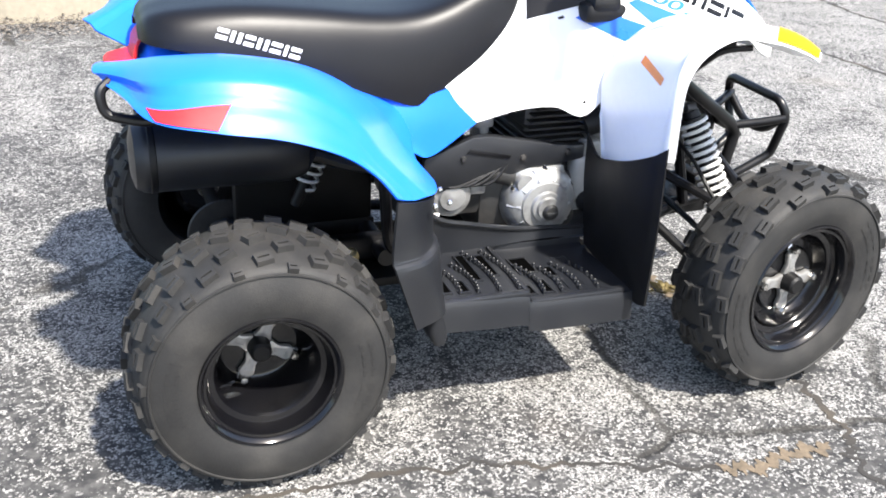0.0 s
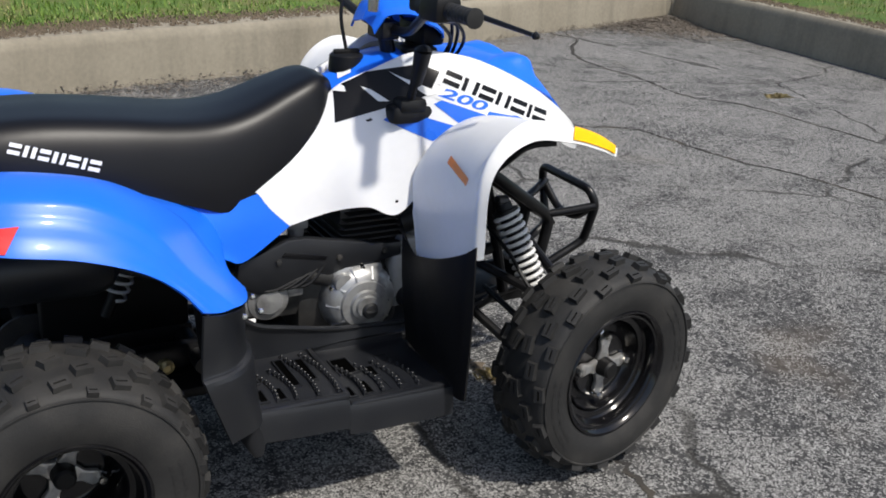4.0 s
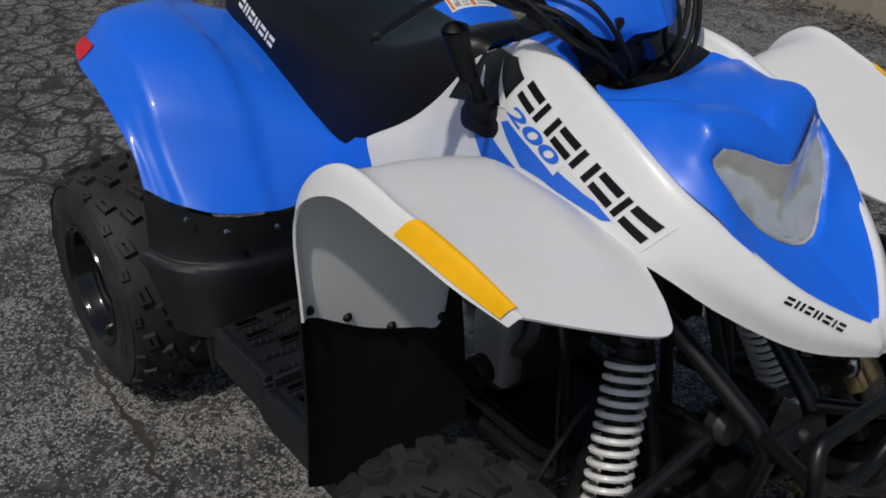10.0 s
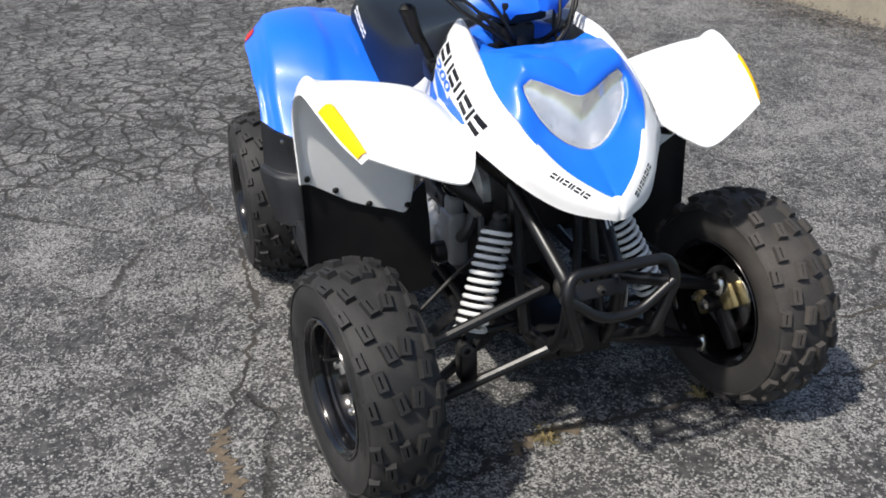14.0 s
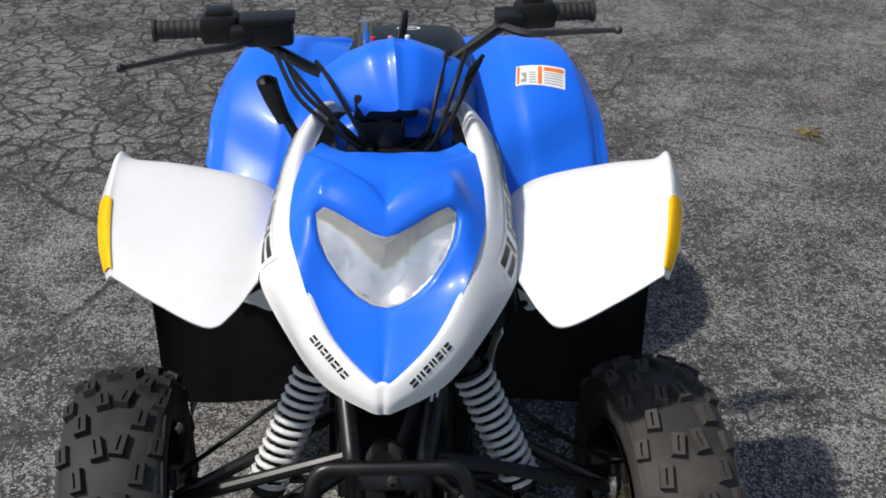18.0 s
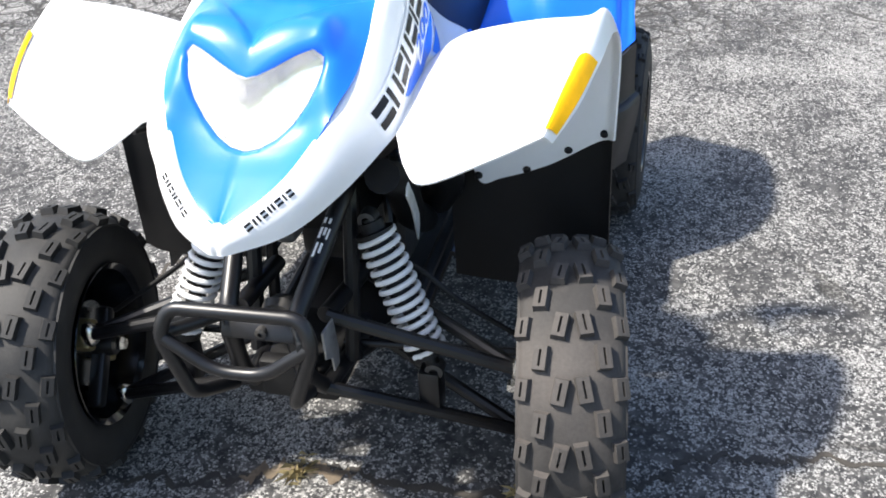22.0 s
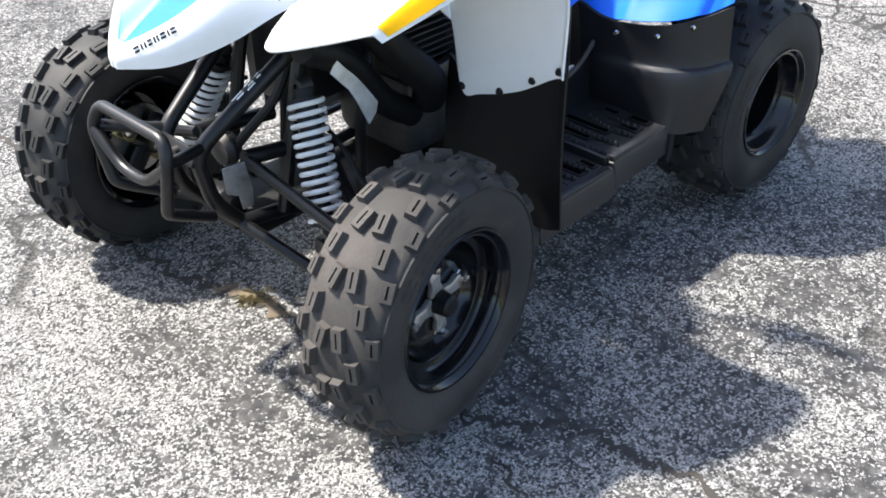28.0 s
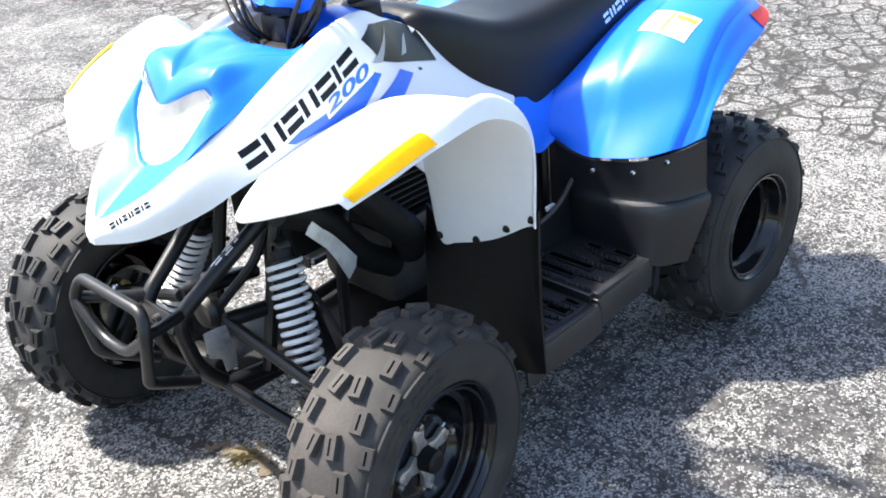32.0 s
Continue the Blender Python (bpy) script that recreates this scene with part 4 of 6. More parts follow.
FBL = part("front_body", shell(mirror(fb), -0.004), WHITE, ATV, "white plastic left front side panel and nose")

HOOD_ST = [(x / BODY[0], w / BODY[1], zc / BODY[2], ze / BODY[2]) for x, w, zc, ze in (
    (0.455, 0.120, 0.880, 0.908), (0.474, 0.133, 0.896, 0.905), (0.500, 0.146, 0.910, 0.897), (0.560, 0.156, 0.911, 0.876), (0.620, 0.156, 0.893, 0.848), (0.655, 0.152, 0.865, 0.830), (0.688, 0.142, 0.822, 0.810),
    (0.715, 0.131, 0.774, 0.790), (0.748, 0.115, 0.746, 0.768), (0.788, 0.091, 0.724, 0.737), (0.820, 0.063, 0.706, 0.713), (0.845, 0.031, 0.692, 0.694), (0.856, 0.006, 0.686, 0.6855))]


SHIELD = [(0.108, 0.0), (0.107, -0.020), (0.102, -0.044), (0.090, -0.073), (0.070, -0.104), (0.046, -0.130), (0.022, -0.146)]
BROW = [(0.094, 0.008), (0.074, -0.002), (0.040, -0.024), (0.016, -0.038)]


def shield(k):
    """The lamp's outline in (across, up): two pointed upper corners, a notch under the hood's brow, a round foot."""
    half = [(x * k, -0.07 + (y + 0.07) * k) for x, y in SHIELD]
    top = [(x * k, y - 0.05 * (1 - k)) for x, y in BROW]
    return half + [(0.0, -0.07 - 0.081 * k)] + [(-x, y) for x, y in reversed(half)] + [(-x, y) for x, y in top] + [(0.0, -0.043 - 0.05 * (1 - k))] + list(reversed(top))


def inside(px, py, poly):
    """Distance to an outline, positive within it."""
    hit = np.zeros(px.shape, bool)
    far = np.full(px.shape, 9.0)
    for (ax, ay), (bx, by) in zip(poly, poly[1:] + poly[:1]):
        dx, dy = bx - ax, by - ay
        t = np.clip(((px - ax) * dx + (py - ay) * dy) / (dx * dx + dy * dy + 1e-12), 0, 1)
        far = np.minimum(far, np.hypot(px - ax - t * dx, py - ay - t * dy))
        if abs(dy) > 1e-9:
            hit ^= ((ay > py) != (by > py)) & (px < (bx - ax) * (py - ay) / dy + ax)
    return np.where(hit, far, -far)


def soft_step(v, a, b):
    t = np.clip((v - a) / (b - a), 0, 1)
    return t * t * (3 - 2 * t)


def hood_grid():
    """The hood in one piece: rounded sides, a dished top with two ridges that meet in a point over the lamp."""
    st = [[(x, w * s, zc + (ze - zc) * abs(s) ** 3.0 + 0.012 * (1 - abs(s)) * abs(s)) for s in np.linspace(-1, 1, 13)] for x, w, zc, ze in HOOD_ST]
    g = surface(st, 81, 150)
    x, y = g[..., 0], np.abs(g[..., 1])
    edge = 0.709 - 0.44 * y
    brow = 0.028 * soft_step(x, edge - 0.11, edge - 0.020) * (1 - soft_step(x, edge - 0.012, edge + 0.006)) * (1 - soft_step(y, 0.098, 0.130))
    ridge = 0.150 * (0.675 - x) / 0.19
    dish = -0.006 * soft_step(ridge - y, 0.0, 0.020) * soft_step(x, 0.45, 0.50)
    rim = 0.013 * np.exp(-((y - 0.121) / 0.022) ** 2) * soft_step(x, 0.58, 0.65) * (1 - soft_step(x, 0.69, 0.76))
    g[..., 2] += brow + dish + rim
    up = (g[..., 2] - 0.888) * 0.776 - (x - 0.657) * 0.631
    well = soft_step(inside(g[..., 1], up, shield(1.03)), -0.003, 0.005) * (x > 0.62) * soft_step(x, edge - 0.01, edge + 0.004)
    g[..., 0] -= 0.009 * 0.75 * well
    g[..., 2] -= 0.009 * 0.66 * well
    return g


HOOD = part("hood", shell(hood_grid(), 0.005), BLUE, ATV, "blue plastic hood with a pointed brow over the headlight", sharp=60)


def headlight():
    """A shield-shaped lamp: silvery reflector, clear lens, grey rim."""
    kw = dict(origin=(0.657, 0, 0.888), across=(0, 1, 0), up=(-0.631, 0, 0.776), way=(-0.776, 0, -0.631))
    part("lamp_rim", on_panel([HOOD], [shield(1.005)], lift=0.0012, **kw), RIMGREY, HL, "pale grey rim")
    part("lamp_reflector", on_panel([HOOD], [shield(0.965)], lift=0.003, **kw), LENS_BACK, HL, "silvery reflector")
    part("lens", on_panel([HOOD], [shield(0.98)], lift=0.009, **kw), GLASS, HL, "hazy clear plastic lens").visible_shadow = False


def glass_material():
    m = bpy.data.materials.new("clear_plastic")
    m.use_nodes = True
    b = m.node_tree.nodes["Principled BSDF"]
    b.inputs["Base Color"].default_value = (0.97, 0.97, 0.97, 1)
    b.inputs["Transmission Weight"].default_value = 1.0
    b.inputs["Roughness"].default_value = 0.05
    b.inputs["IOR"].default_value = 1.05
    b.inputs["Coat Weight"].default_value = 0.6
    b.inputs["Coat Roughness"].default_value = 0.05
    return m


GLASS = glass_material()
HL = part("headlight", rod((0.63, 0, 0.80), (0.66, 0, 0.815), 0.05, 20), BLACK, ATV, "shield-shaped headlight")
headlight()

# -- front mudguards --
FRONT_FENDER = real([
    [(0.650, -0.211, 0.746), (0.592, -0.209, 0.760), (0.482, -0.206, 0.774), (0.370, -0.204, 0.760), (0.290, -0.212, 0.690), (0.279, -0.230, 0.592)],
    [(0.716, -0.240, 0.726), (0.612, -0.244, 0.768), (0.484, -0.245, 0.797), (0.374, -0.244, 0.797), (0.292, -0.246, 0.715), (0.284, -0.255, 0.480)],
    [(0.747, -0.276, 0.718), (0.618, -0.288, 0.777), (0.486, -0.292, 0.811), (0.378, -0.294, 0.818), (0.298, -0.297, 0.725), (0.280, -0.300, 0.485)],
    [(0.712, -0.362, 0.742), (0.606, -0.376, 0.792), (0.486, -0.384, 0.828), (0.380, -0.390, 0.838), (0.298, -0.394, 0.742), (0.274, -0.390, 0.517)],
    [(0.675, -0.430, 0.764), (0.594, -0.448, 0.806), (0.496, -0.463, 0.836), (0.388, -0.468, 0.850), (0.294, -0.477, 0.760), (0.276, -0.474, 0.568)],
    [(0.670, -0.439, 0.766), (0.590, -0.462, 0.808), (0.494, -0.481, 0.840), (0.374, -0.494, 0.858), (0.286, -0.502, 0.770), (0.280, -0.498, 0.578)],
    [(0.660, -0.450, 0.752), (0.594, -0.478, 0.780), (0.497, -0.499, 0.811), (0.384, -0.511, 0.822), (0.300, -0.518, 0.755), (0.295, -0.514, 0.584)],
])
ff = surface(FRONT_FENDER, 44, 44)
FFR = part("front_fender", shell(ff, -0.004), WHITE, ATV, "white plastic right front mudguard")
FFL = part("front_fender", shell(mirror(ff), 0.004), WHITE, ATV, "white plastic left front mudguard")
for s, F in ((-1, FFR), (1, FFL)):
    for x, y, z in real(((0.284, 0.493, 0.590), (0.280, 0.427, 0.551), (0.282, 0.348, 0.505), (0.290, 0.255, 0.490))):
        part("push_rivet", lathe([(0.0, 0.010), (0.005, 0.009), (0.008, 0.004), (0.009, -0.004)], "x", 14, (x - 0.004, s * y, z)), BLACK, F, "black push rivet")

# -- graphics --


def slanted(x, y, w, h, lean=0.25):
    return [(x, y), (x + w, y), (x + w + h * lean, y + h), (x + h * lean, y + h)]


def glyphs(x, y, widths, h, gap, lean, bar):
    """Plain slanted bars, lying and standing in turn, standing in for a maker's mark."""
    out = []

    def slab(u0, u1, v0, v1):
        return [(u0 + v0 * lean, y + v0), (u1 + v0 * lean, y + v0), (u1 + v1 * lean, y + v1), (u0 + v1 * lean, y + v1)]

    for k, w in enumerate(widths):
        if w < 0.5 * max(widths):
            out.append([slab(x, x + w, 0, h)])
        elif k % 2:
            out.append([slab(x, x + bar * 1.3, 0, h), slab(x + w - bar * 1.3, x + w, 0, h)])
        else:
            out.append([slab(x, x + w, 0, h * 0.36), slab(x, x + w, h * 0.64, h)])
        x += w + gap
    return out


def number_shapes(wide, high):
    cu = bpy.data.curves.new("number", "FONT")
    cu.body, cu.size, cu.shear, cu.offset = "200", 1.0, 0.25, 0.022
    tmp = bpy.data.objects.new("number", cu)
    me = tmp.to_mesh()
    pts = np.array([(v.co.x, v.co.y) for v in me.vertices])
    lo, hi = pts.min(0), pts.max(0)
    pts = (pts - lo) / (hi - lo) * np.array((wide, high))
    shapes = [[tuple(pts[i]) for i in f.vertices] for f in me.polygons]
    tmp.to_mesh_clear()
    bpy.data.objects.remove(tmp)
    return shapes


def side_graphics(s, panel):
    """Black, grey and blue film on one white side panel; s is -1 on the right."""
    way = (0, -s, 0)

    def film(name, shapes, mat, lift, label="", **kw):
        at = dict(origin=(0, s * 0.3, 0), across=(1, 0, 0), up=(0, 0, 1))
        at.update(kw)
        part(name, on_panel([panel], shapes, way=way, lift=lift, step=0.014, **at), mat, panel, label)

    film("black_film", [[(0.131, 0.805), (0.144, 0.873), (0.220, 0.910), (0.322, 0.935), (0.364, 0.920), (0.345, 0.893), (0.332, 0.871), (0.275, 0.849)]], INK, 0.0010, "black film patch")
    film("pale_stripe", [[(0.200, 0.880), (0.217, 0.876), (0.252, 0.853), (0.228, 0.852)], [(0.262, 0.914), (0.283, 0.905), (0.360, 0.876), (0.330, 0.868)]], PAPER if s < 0 else GREYINK, 0.0018)
    film("blue_film", [[(0.232, 0.814), (0.275, 0.837), (0.393, 0.799), (0.338, 0.767)], [(0.342, 0.851), (0.370, 0.864), (0.446, 0.836), (0.537, 0.815), (0.612, 0.806), (0.575, 0.794), (0.453, 0.804), (0.403, 0.805)]], BLUEINK, 0.0010, "blue film stripe")
    slope = Vector((0.926, 0, -0.377))
    rise = (0.377, 0, 0.926)
    tilt = Vector((0.943, 0, -0.334))
    o, along, lean = Vector((0.363, s * 0.3, 0.898)), slope, 0.22
    n_o, n_along = Vector((0.352, s * 0.3, 0.869)), tilt
    if s > 0:
        o, along = o + slope * 0.330, -slope
        n_o, n_along = n_o + tilt * 0.146, -tilt
    widths = [0.0405, 0.0405, 0.0405, 0.038, 0.0425, 0.0105, 0.0445]
    film("pale_backing", [[(-0.009, -0.006), (0.306, -0.006), (0.316, 0.037), (0.002, 0.037)]], WHITE, 0.0016, origin=o, across=along, up=rise)
    for one in glyphs(0.002, 0.0, widths, 0.031, 0.0065, lean, 0.0085):
        film("mark_bar", one, INK, 0.0024, "black slanted bar", origin=o, across=along, up=rise)
    film("pale_number_backing", [[(-0.006, -0.006), (0.132, -0.006), (0.140, 0.028), (0.002, 0.028)]], WHITE, 0.0016, origin=n_o, across=n_along, up=(0.334, 0, 0.943))
    part("number", on_panel([panel], number_shapes(0.128, 0.023), n_o, n_along, (0.334, 0, 0.943), way, lift=0.0026, step=0.03), BLUEINK, panel, "blue number 200")
    nose, tip = Vector(real((0.788, s * 0.103, 0.730))), Vector(real((0.852, s * 0.035, 0.684)))
    d = (tip - nose).normalized()
    start, run = (nose, d) if s < 0 else (tip, -d)
    for one in glyphs(0.0, -0.012, [0.011, 0.011, 0.009, 0.010, 0.011, 0.003, 0.010], 0.012, 0.0035, 0.1, 0.0028):
        part("nose_mark", on_panel([panel], one, start, run, (-0.3, 0, 1), (-0.55, -s * 0.45, -0.70), lift=0.0014, step=0.02), INK, panel)


side_graphics(-1, FBR)
side_graphics(1, FBL)
for s, S_ in ((-1, SEAT), (1, SEAT)):
    a, b = Vector(real((-0.540, s * 0.145, 0.797))), Vector(real((-0.378, s * 0.160, 0.748)))
    if s > 0:
        a, b = b, a
    for one in glyphs(0.0, -0.020, [0.022, 0.022, 0.020, 0.022, 0.022, 0.007, 0.022], 0.024, 0.0055, 0.1, 0.0060):
        part("seat_mark", on_panel([SEAT], one, a, b - a, (0, 0, 1), (0, -s, -0.4), lift=0.0012, step=0.02), PAPER, SEAT, "white bar printed on the vinyl")


def disc2(r0, r1, n=28):
    return [[(r0 * math.cos(2 * math.pi * k / n), r0 * 0.8 * math.sin(2 * math.pi * k / n)), (r1 * math.cos(2 * math.pi * k / n), r1 * 0.8 * math.sin(2 * math.pi * k / n)),
             (r1 * math.cos(2 * math.pi * (k + 1) / n), r1 * 0.8 * math.sin(2 * math.pi * (k + 1) / n)), (r0 * math.cos(2 * math.pi * (k + 1) / n), r0 * 0.8 * math.sin(2 * math.pi * (k + 1) / n))] for k in range(n)]


part("seat_emblem", on_panel([SEAT], disc2(0.024, 0.031) + [slanted(-0.018, -0.006, 0.03, 0.010, 0.3)], (-0.565, 0, 0.92), (0, 1, 0), (1, 0, 0), (0, 0, -1), lift=0.0012, step=0.02), PAPER, SEAT, "white oval emblem")


def on_grid(grid, corners, n, m, lift):
    """A thin plate laid on a panel's own grid; corners are (row, column) in its index, in order round the plate."""
    g = np.array(grid)
    nrm = np.cross(np.gradient(g, axis=0), np.gradient(g, axis=1))
    nrm /= np.linalg.norm(nrm, axis=2, keepdims=True)
    c = np.array(corners, float)
    out = np.zeros((n, m, 3))
    for a in range(n):
        for b in range(m):
            p, q = a / (n - 1), b / (m - 1)
            v, u = c[0] * (1 - p) * (1 - q) + c[1] * (1 - p) * q + c[2] * p * q + c[3] * p * (1 - q)
            i, j = min(int(v), g.shape[0] - 2), min(int(u), g.shape[1] - 2)
            fv, fu = v - i, u - j

            def mix(k):
                return k[i, j] * (1 - fv) * (1 - fu) + k[i + 1, j] * fv * (1 - fu) + k[i, j + 1] * (1 - fv) * fu + k[i + 1, j + 1] * fv * fu

            d = mix(nrm)
            out[a, b] = mix(g) + d * math.copysign(lift, d[2])
    return out


amber = on_grid(ff, [(4.25 / 6 * 43, 0.14 / 5 * 43), (4.32 / 6 * 43, 1.68 / 5 * 43), (5.82 / 6 * 43, 1.94 / 5 * 43), (5.80 / 6 * 43, 0.18 / 5 * 43)], 12, 24, 0.0025)
RED_AT = [(5.25 / 7 * 55, 3.60 / 4 * 33), (3.80 / 7 * 55, 3.34 / 4 * 33), (4.02 / 7 * 55, 3.95 / 4 * 33), (4.98 / 7 * 55, 3.95 / 4 * 33)]
red, red_left = on_grid(rf, RED_AT, 10, 24, 0.0025), on_grid(lf, RED_AT, 10, 24, 0.0025)
for s, F, R_ in ((-1, FFR, RFEND), (1, FFL, LFEND)):
    part("amber_reflector", shell(amber if s < 0 else mirror(amber), 0.001), YELLOW, F, "amber yellow reflector strip")
    part("red_reflector", shell(red if s < 0 else red_left, 0.001), RED, R_, "red reflector strip")


def warning_label(panel, origin, across, up, way, w, h):
    part("warning_label", on_panel([panel], [[(0, 0), (w, 0), (w, h), (0, h)]], origin, across, up, way, lift=0.0012), PAPER, panel, "white and orange warning sticker")
    for band in [[(w * 0.02, h * 0.06), (w * 0.07, h * 0.06), (w * 0.07, h * 0.94), (w * 0.02, h * 0.94)], [(w * 0.44, h * 0.06), (w * 0.52, h * 0.06), (w * 0.52, h * 0.94), (w * 0.44, h * 0.94)], [(w * 0.56, h * 0.70), (w * 0.97, h * 0.70), (w * 0.97, h * 0.90), (w * 0.56, h * 0.90)]]:
        part("warning_band", on_panel([panel], [band], origin, across, up, way, lift=0.0018), ORANGE, panel)
    bars = [[(w * a, h * v), (w * b, h * v), (w * b, h * (v + 0.05)), (w * a, h * (v + 0.05))] for a, b in ((0.57, 0.95), (0.26, 0.40)) for v in (0.1, 0.22, 0.34, 0.46, 0.58)]
    bars.append([(w * 0.10, h * 0.12), (w * 0.21, h * 0.12), (w * 0.21, h * 0.6), (w * 0.10, h * 0.6)])
    for bar in bars:
        part("warning_bar", on_panel([panel], [bar], origin, across, up, way, lift=0.0018, step=0.05), GREYINK, panel)


warning_label(LFEND, (-0.372, 0.270, 0.752), (0.0, 1, -0.16), (-0.9, 0, 0.4), (-0.4, 0, -0.9), 0.123, 0.074)
for s, F in ((-1, FFR), (1, FFL)):
    part("caution_strip", on_panel([F], [[(0, 0), (0.104, 0), (0.104, 0.017), (0, 0.017)]], (0.250, s * 0.329, 0.757), (0, s, -0.19), (0, 0, 1), (1, 0, 0), lift=0.0012), ORANGE, F, "brown and orange caution strip")

# -- tank cover and fuel cap --
tank = [[(x, y * w, z - 0.022 * abs(y) ** 2) for y in np.linspace(-1, 1, 7)] for x, w, z in ((0.125, 0.045, 0.872), (0.165, 0.055, 0.892), (0.24, 0.082, 0.930), (0.32, 0.100, 0.945), (0.36, 0.105, 0.930), (0.378, 0.10, 0.87))]
TANK = part("tank_cover", shell(surface(tank, 21, 24), 0.004), BLUE, ATV, "blue plastic tank cover")
part("fuel_cap", joined(lathe([(0.0, 0.028), (0.032, 0.027), (0.039, 0.022), (0.041, 0.0), (0.041, -0.02)], "z", 26, (0.210, 0.0, 0.910)), block((0.178, -0.007, 0.934), (0.242, 0.007, 0.946), 0.004)), BLACK, TANK, "black screw fuel cap")
part("vent_hose", tube([(0.21, 0.0, 0.94), (0.200, 0.012, 1.02), (0.215, 0.02, 1.085), (0.25, 0.02, 1.105), (0.29, 0.01, 1.07), (0.33, 0.0, 1.0)], 0.0045, n=30, sides=8), BLACK, TANK)
part("tank_label", on_panel([TANK], [[(0, 0), (0.030, 0), (0.030, 0.018), (0, 0.018)]], (0.172, -0.040, 0.90), (0.95, -0.3, 0), (0, 1, 0), (0, 0, -1), lift=0.0015), PAPER, TANK)

# -- handlebar, turned a little to the left --
BAR = part("handlebar", bent([(0.0, -0.385, 0.088), (-0.004, -0.25, 0.082), (0.052, -0.09, -0.005), (0.052, 0.09, -0.005), (-0.004, 0.25, 0.082), (0.0, 0.385, 0.088)], 0.011, 0.05), TUBE, ATV, "black steel handlebar turned slightly left")
BAR.matrix_local = pose(0.247, -0.028, 1.003, 1.0, 0, 6.2)
for s in (-1, 1):
    ribs = [(0.0165, 0.0), (0.0185, 0.003)]
    for k in range(9):
        ribs += [(0.0165, 0.010 + 0.0115 * k), (0.0178, 0.013 + 0.0115 * k), (0.0178, 0.018 + 0.0115 * k), (0.0165, 0.020 + 0.0115 * k)]
    ribs += [(0.021, 0.116), (0.021, 0.121), (0.010, 0.123), (0.0, 0.123)]
    part("grip", lathe([(r, s * (0.275 + h)) for r, h in ribs], "y", 20, (0, 0, 0.088)), GRIP, BAR, "black ribbed rubber grip")
    part("lever_perch", joined(block((0.005, s * 0.235 - 0.024, 0.070), (0.055, s * 0.235 + 0.024, 0.098), 0.006), rod((-0.004, s * 0.235 - 0.02, 0.083), (-0.004, s * 0.235 + 0.02, 0.083), 0.019)), BLACK, BAR)
    tip = (0.122, s * 0.436, 0.056) if s < 0 else (0.050, s * 0.430, 0.062)
    lev = tube([(0.045, s * 0.215, 0.080), (0.085, s * 0.255, 0.074), (0.092 if s < 0 else 0.076, s * 0.31, 0.070), tuple(0.4 * a + 0.6 * b for a, b in zip((0.092 if s < 0 else 0.076, s * 0.31, 0.070), tip)), tip], [0.008, 0.008, 0.0065, 0.0055, 0.005], n=26, sides=8)
    part("brake_lever", joined(lev, lathe([(0.0, -0.009), (0.006, -0.007), (0.009, 0.0), (0.006, 0.007), (0.0, 0.009)], "y", 12, tip)), TUBE if s < 0 else DARKALU, BAR, "brake lever with ball end")
part("throttle_housing", joined(block((-0.034, -0.312, 0.062), (0.030, -0.245, 0.114), 0.010), block((-0.026, -0.302, 0.106), (0.020, -0.255, 0.124), 0.006)), BLACK, BAR, "black thumb throttle housing")
part("reservoir", joined(block((0.006, -0.235, 0.062), (0.060, -0.150, 0.108), 0.008), block((0.0, -0.240, 0.104), (0.066, -0.145, 0.116), 0.004)), BLACK, BAR, "black brake fluid reservoir")
part("switch_housing", joined(block((-0.026, 0.250, 0.062), (0.028, 0.322, 0.112), 0.010), block((-0.012, 0.262, 0.108), (0.016, 0.300, 0.120), 0.004)), BLACK, BAR, "black switch housing")
part("yellow_switch", block((0.000, 0.270, 0.116), (0.014, 0.290, 0.126), 0.003), YELLOW, BAR, "yellow switch button")
part("red_switch", block((-0.020, 0.300, 0.108), (-0.006, 0.314, 0.118), 0.003), RED, BAR, "red stop switch")
part("steering_stem", joined(rod((0.045, 0, -0.005), (0.09, 0, -0.18), 0.018), block((0.020, -0.035, -0.030), (0.070, 0.035, 0.014), 0.008)), TUBE, BAR)
cowl = []
for x, w, mid, inner, edge in ((-0.014, 0.052, 0.024, 0.023, 0.016), (0.000, 0.058, 0.050, 0.049, 0.040), (0.020, 0.066, 0.070, 0.069, 0.060), (0.070, 0.098, 0.088, 0.085, 0.066), (0.118, 0.124, 0.092, 0.087, 0.054), (0.150, 0.130, 0.086, 0.080, 0.042), (0.185, 0.116, 0.056, 0.050, 0.022), (0.212, 0.088, 0.022, 0.018, 0.006), (0.226, 0.058, -0.002, -0.003, -0.006)):
    ys, zs = (-1, -0.82, -0.34, -0.10, 0, 0.10, 0.34, 0.82, 1), (edge - 0.014, edge, inner, inner + 0.002, mid + 0.004, inner + 0.002, inner, edge, edge - 0.014)
    cowl.append([(x * 0.88 + 0.012 - 0.03 * abs(s) ** 2 * (x > 0.1), w * s + 0.020, z - 0.015) for s, z in zip(ys, zs)])
cowl = np.array(cowl)
cowl = np.stack([glide(cowl[:, j], 26) for j in range(9)], 1)
cowl = np.stack([cowl[:, j] * (1 - f) + cowl[:, j + 1] * f for j in range(8) for f in (0.0, 0.12, 0.5, 0.88)] + [cowl[:, 8]], 1)
cowl[:, 1:-1] = 0.25 * cowl[:, :-2] + 0.5 * cowl[:, 1:-1] + 0.25 * cowl[:, 2:]
part("bar_cowl", shell(cowl, 0.005), BLUE, BAR, "blue faceted plastic cowl on the handlebar", sharp=30)
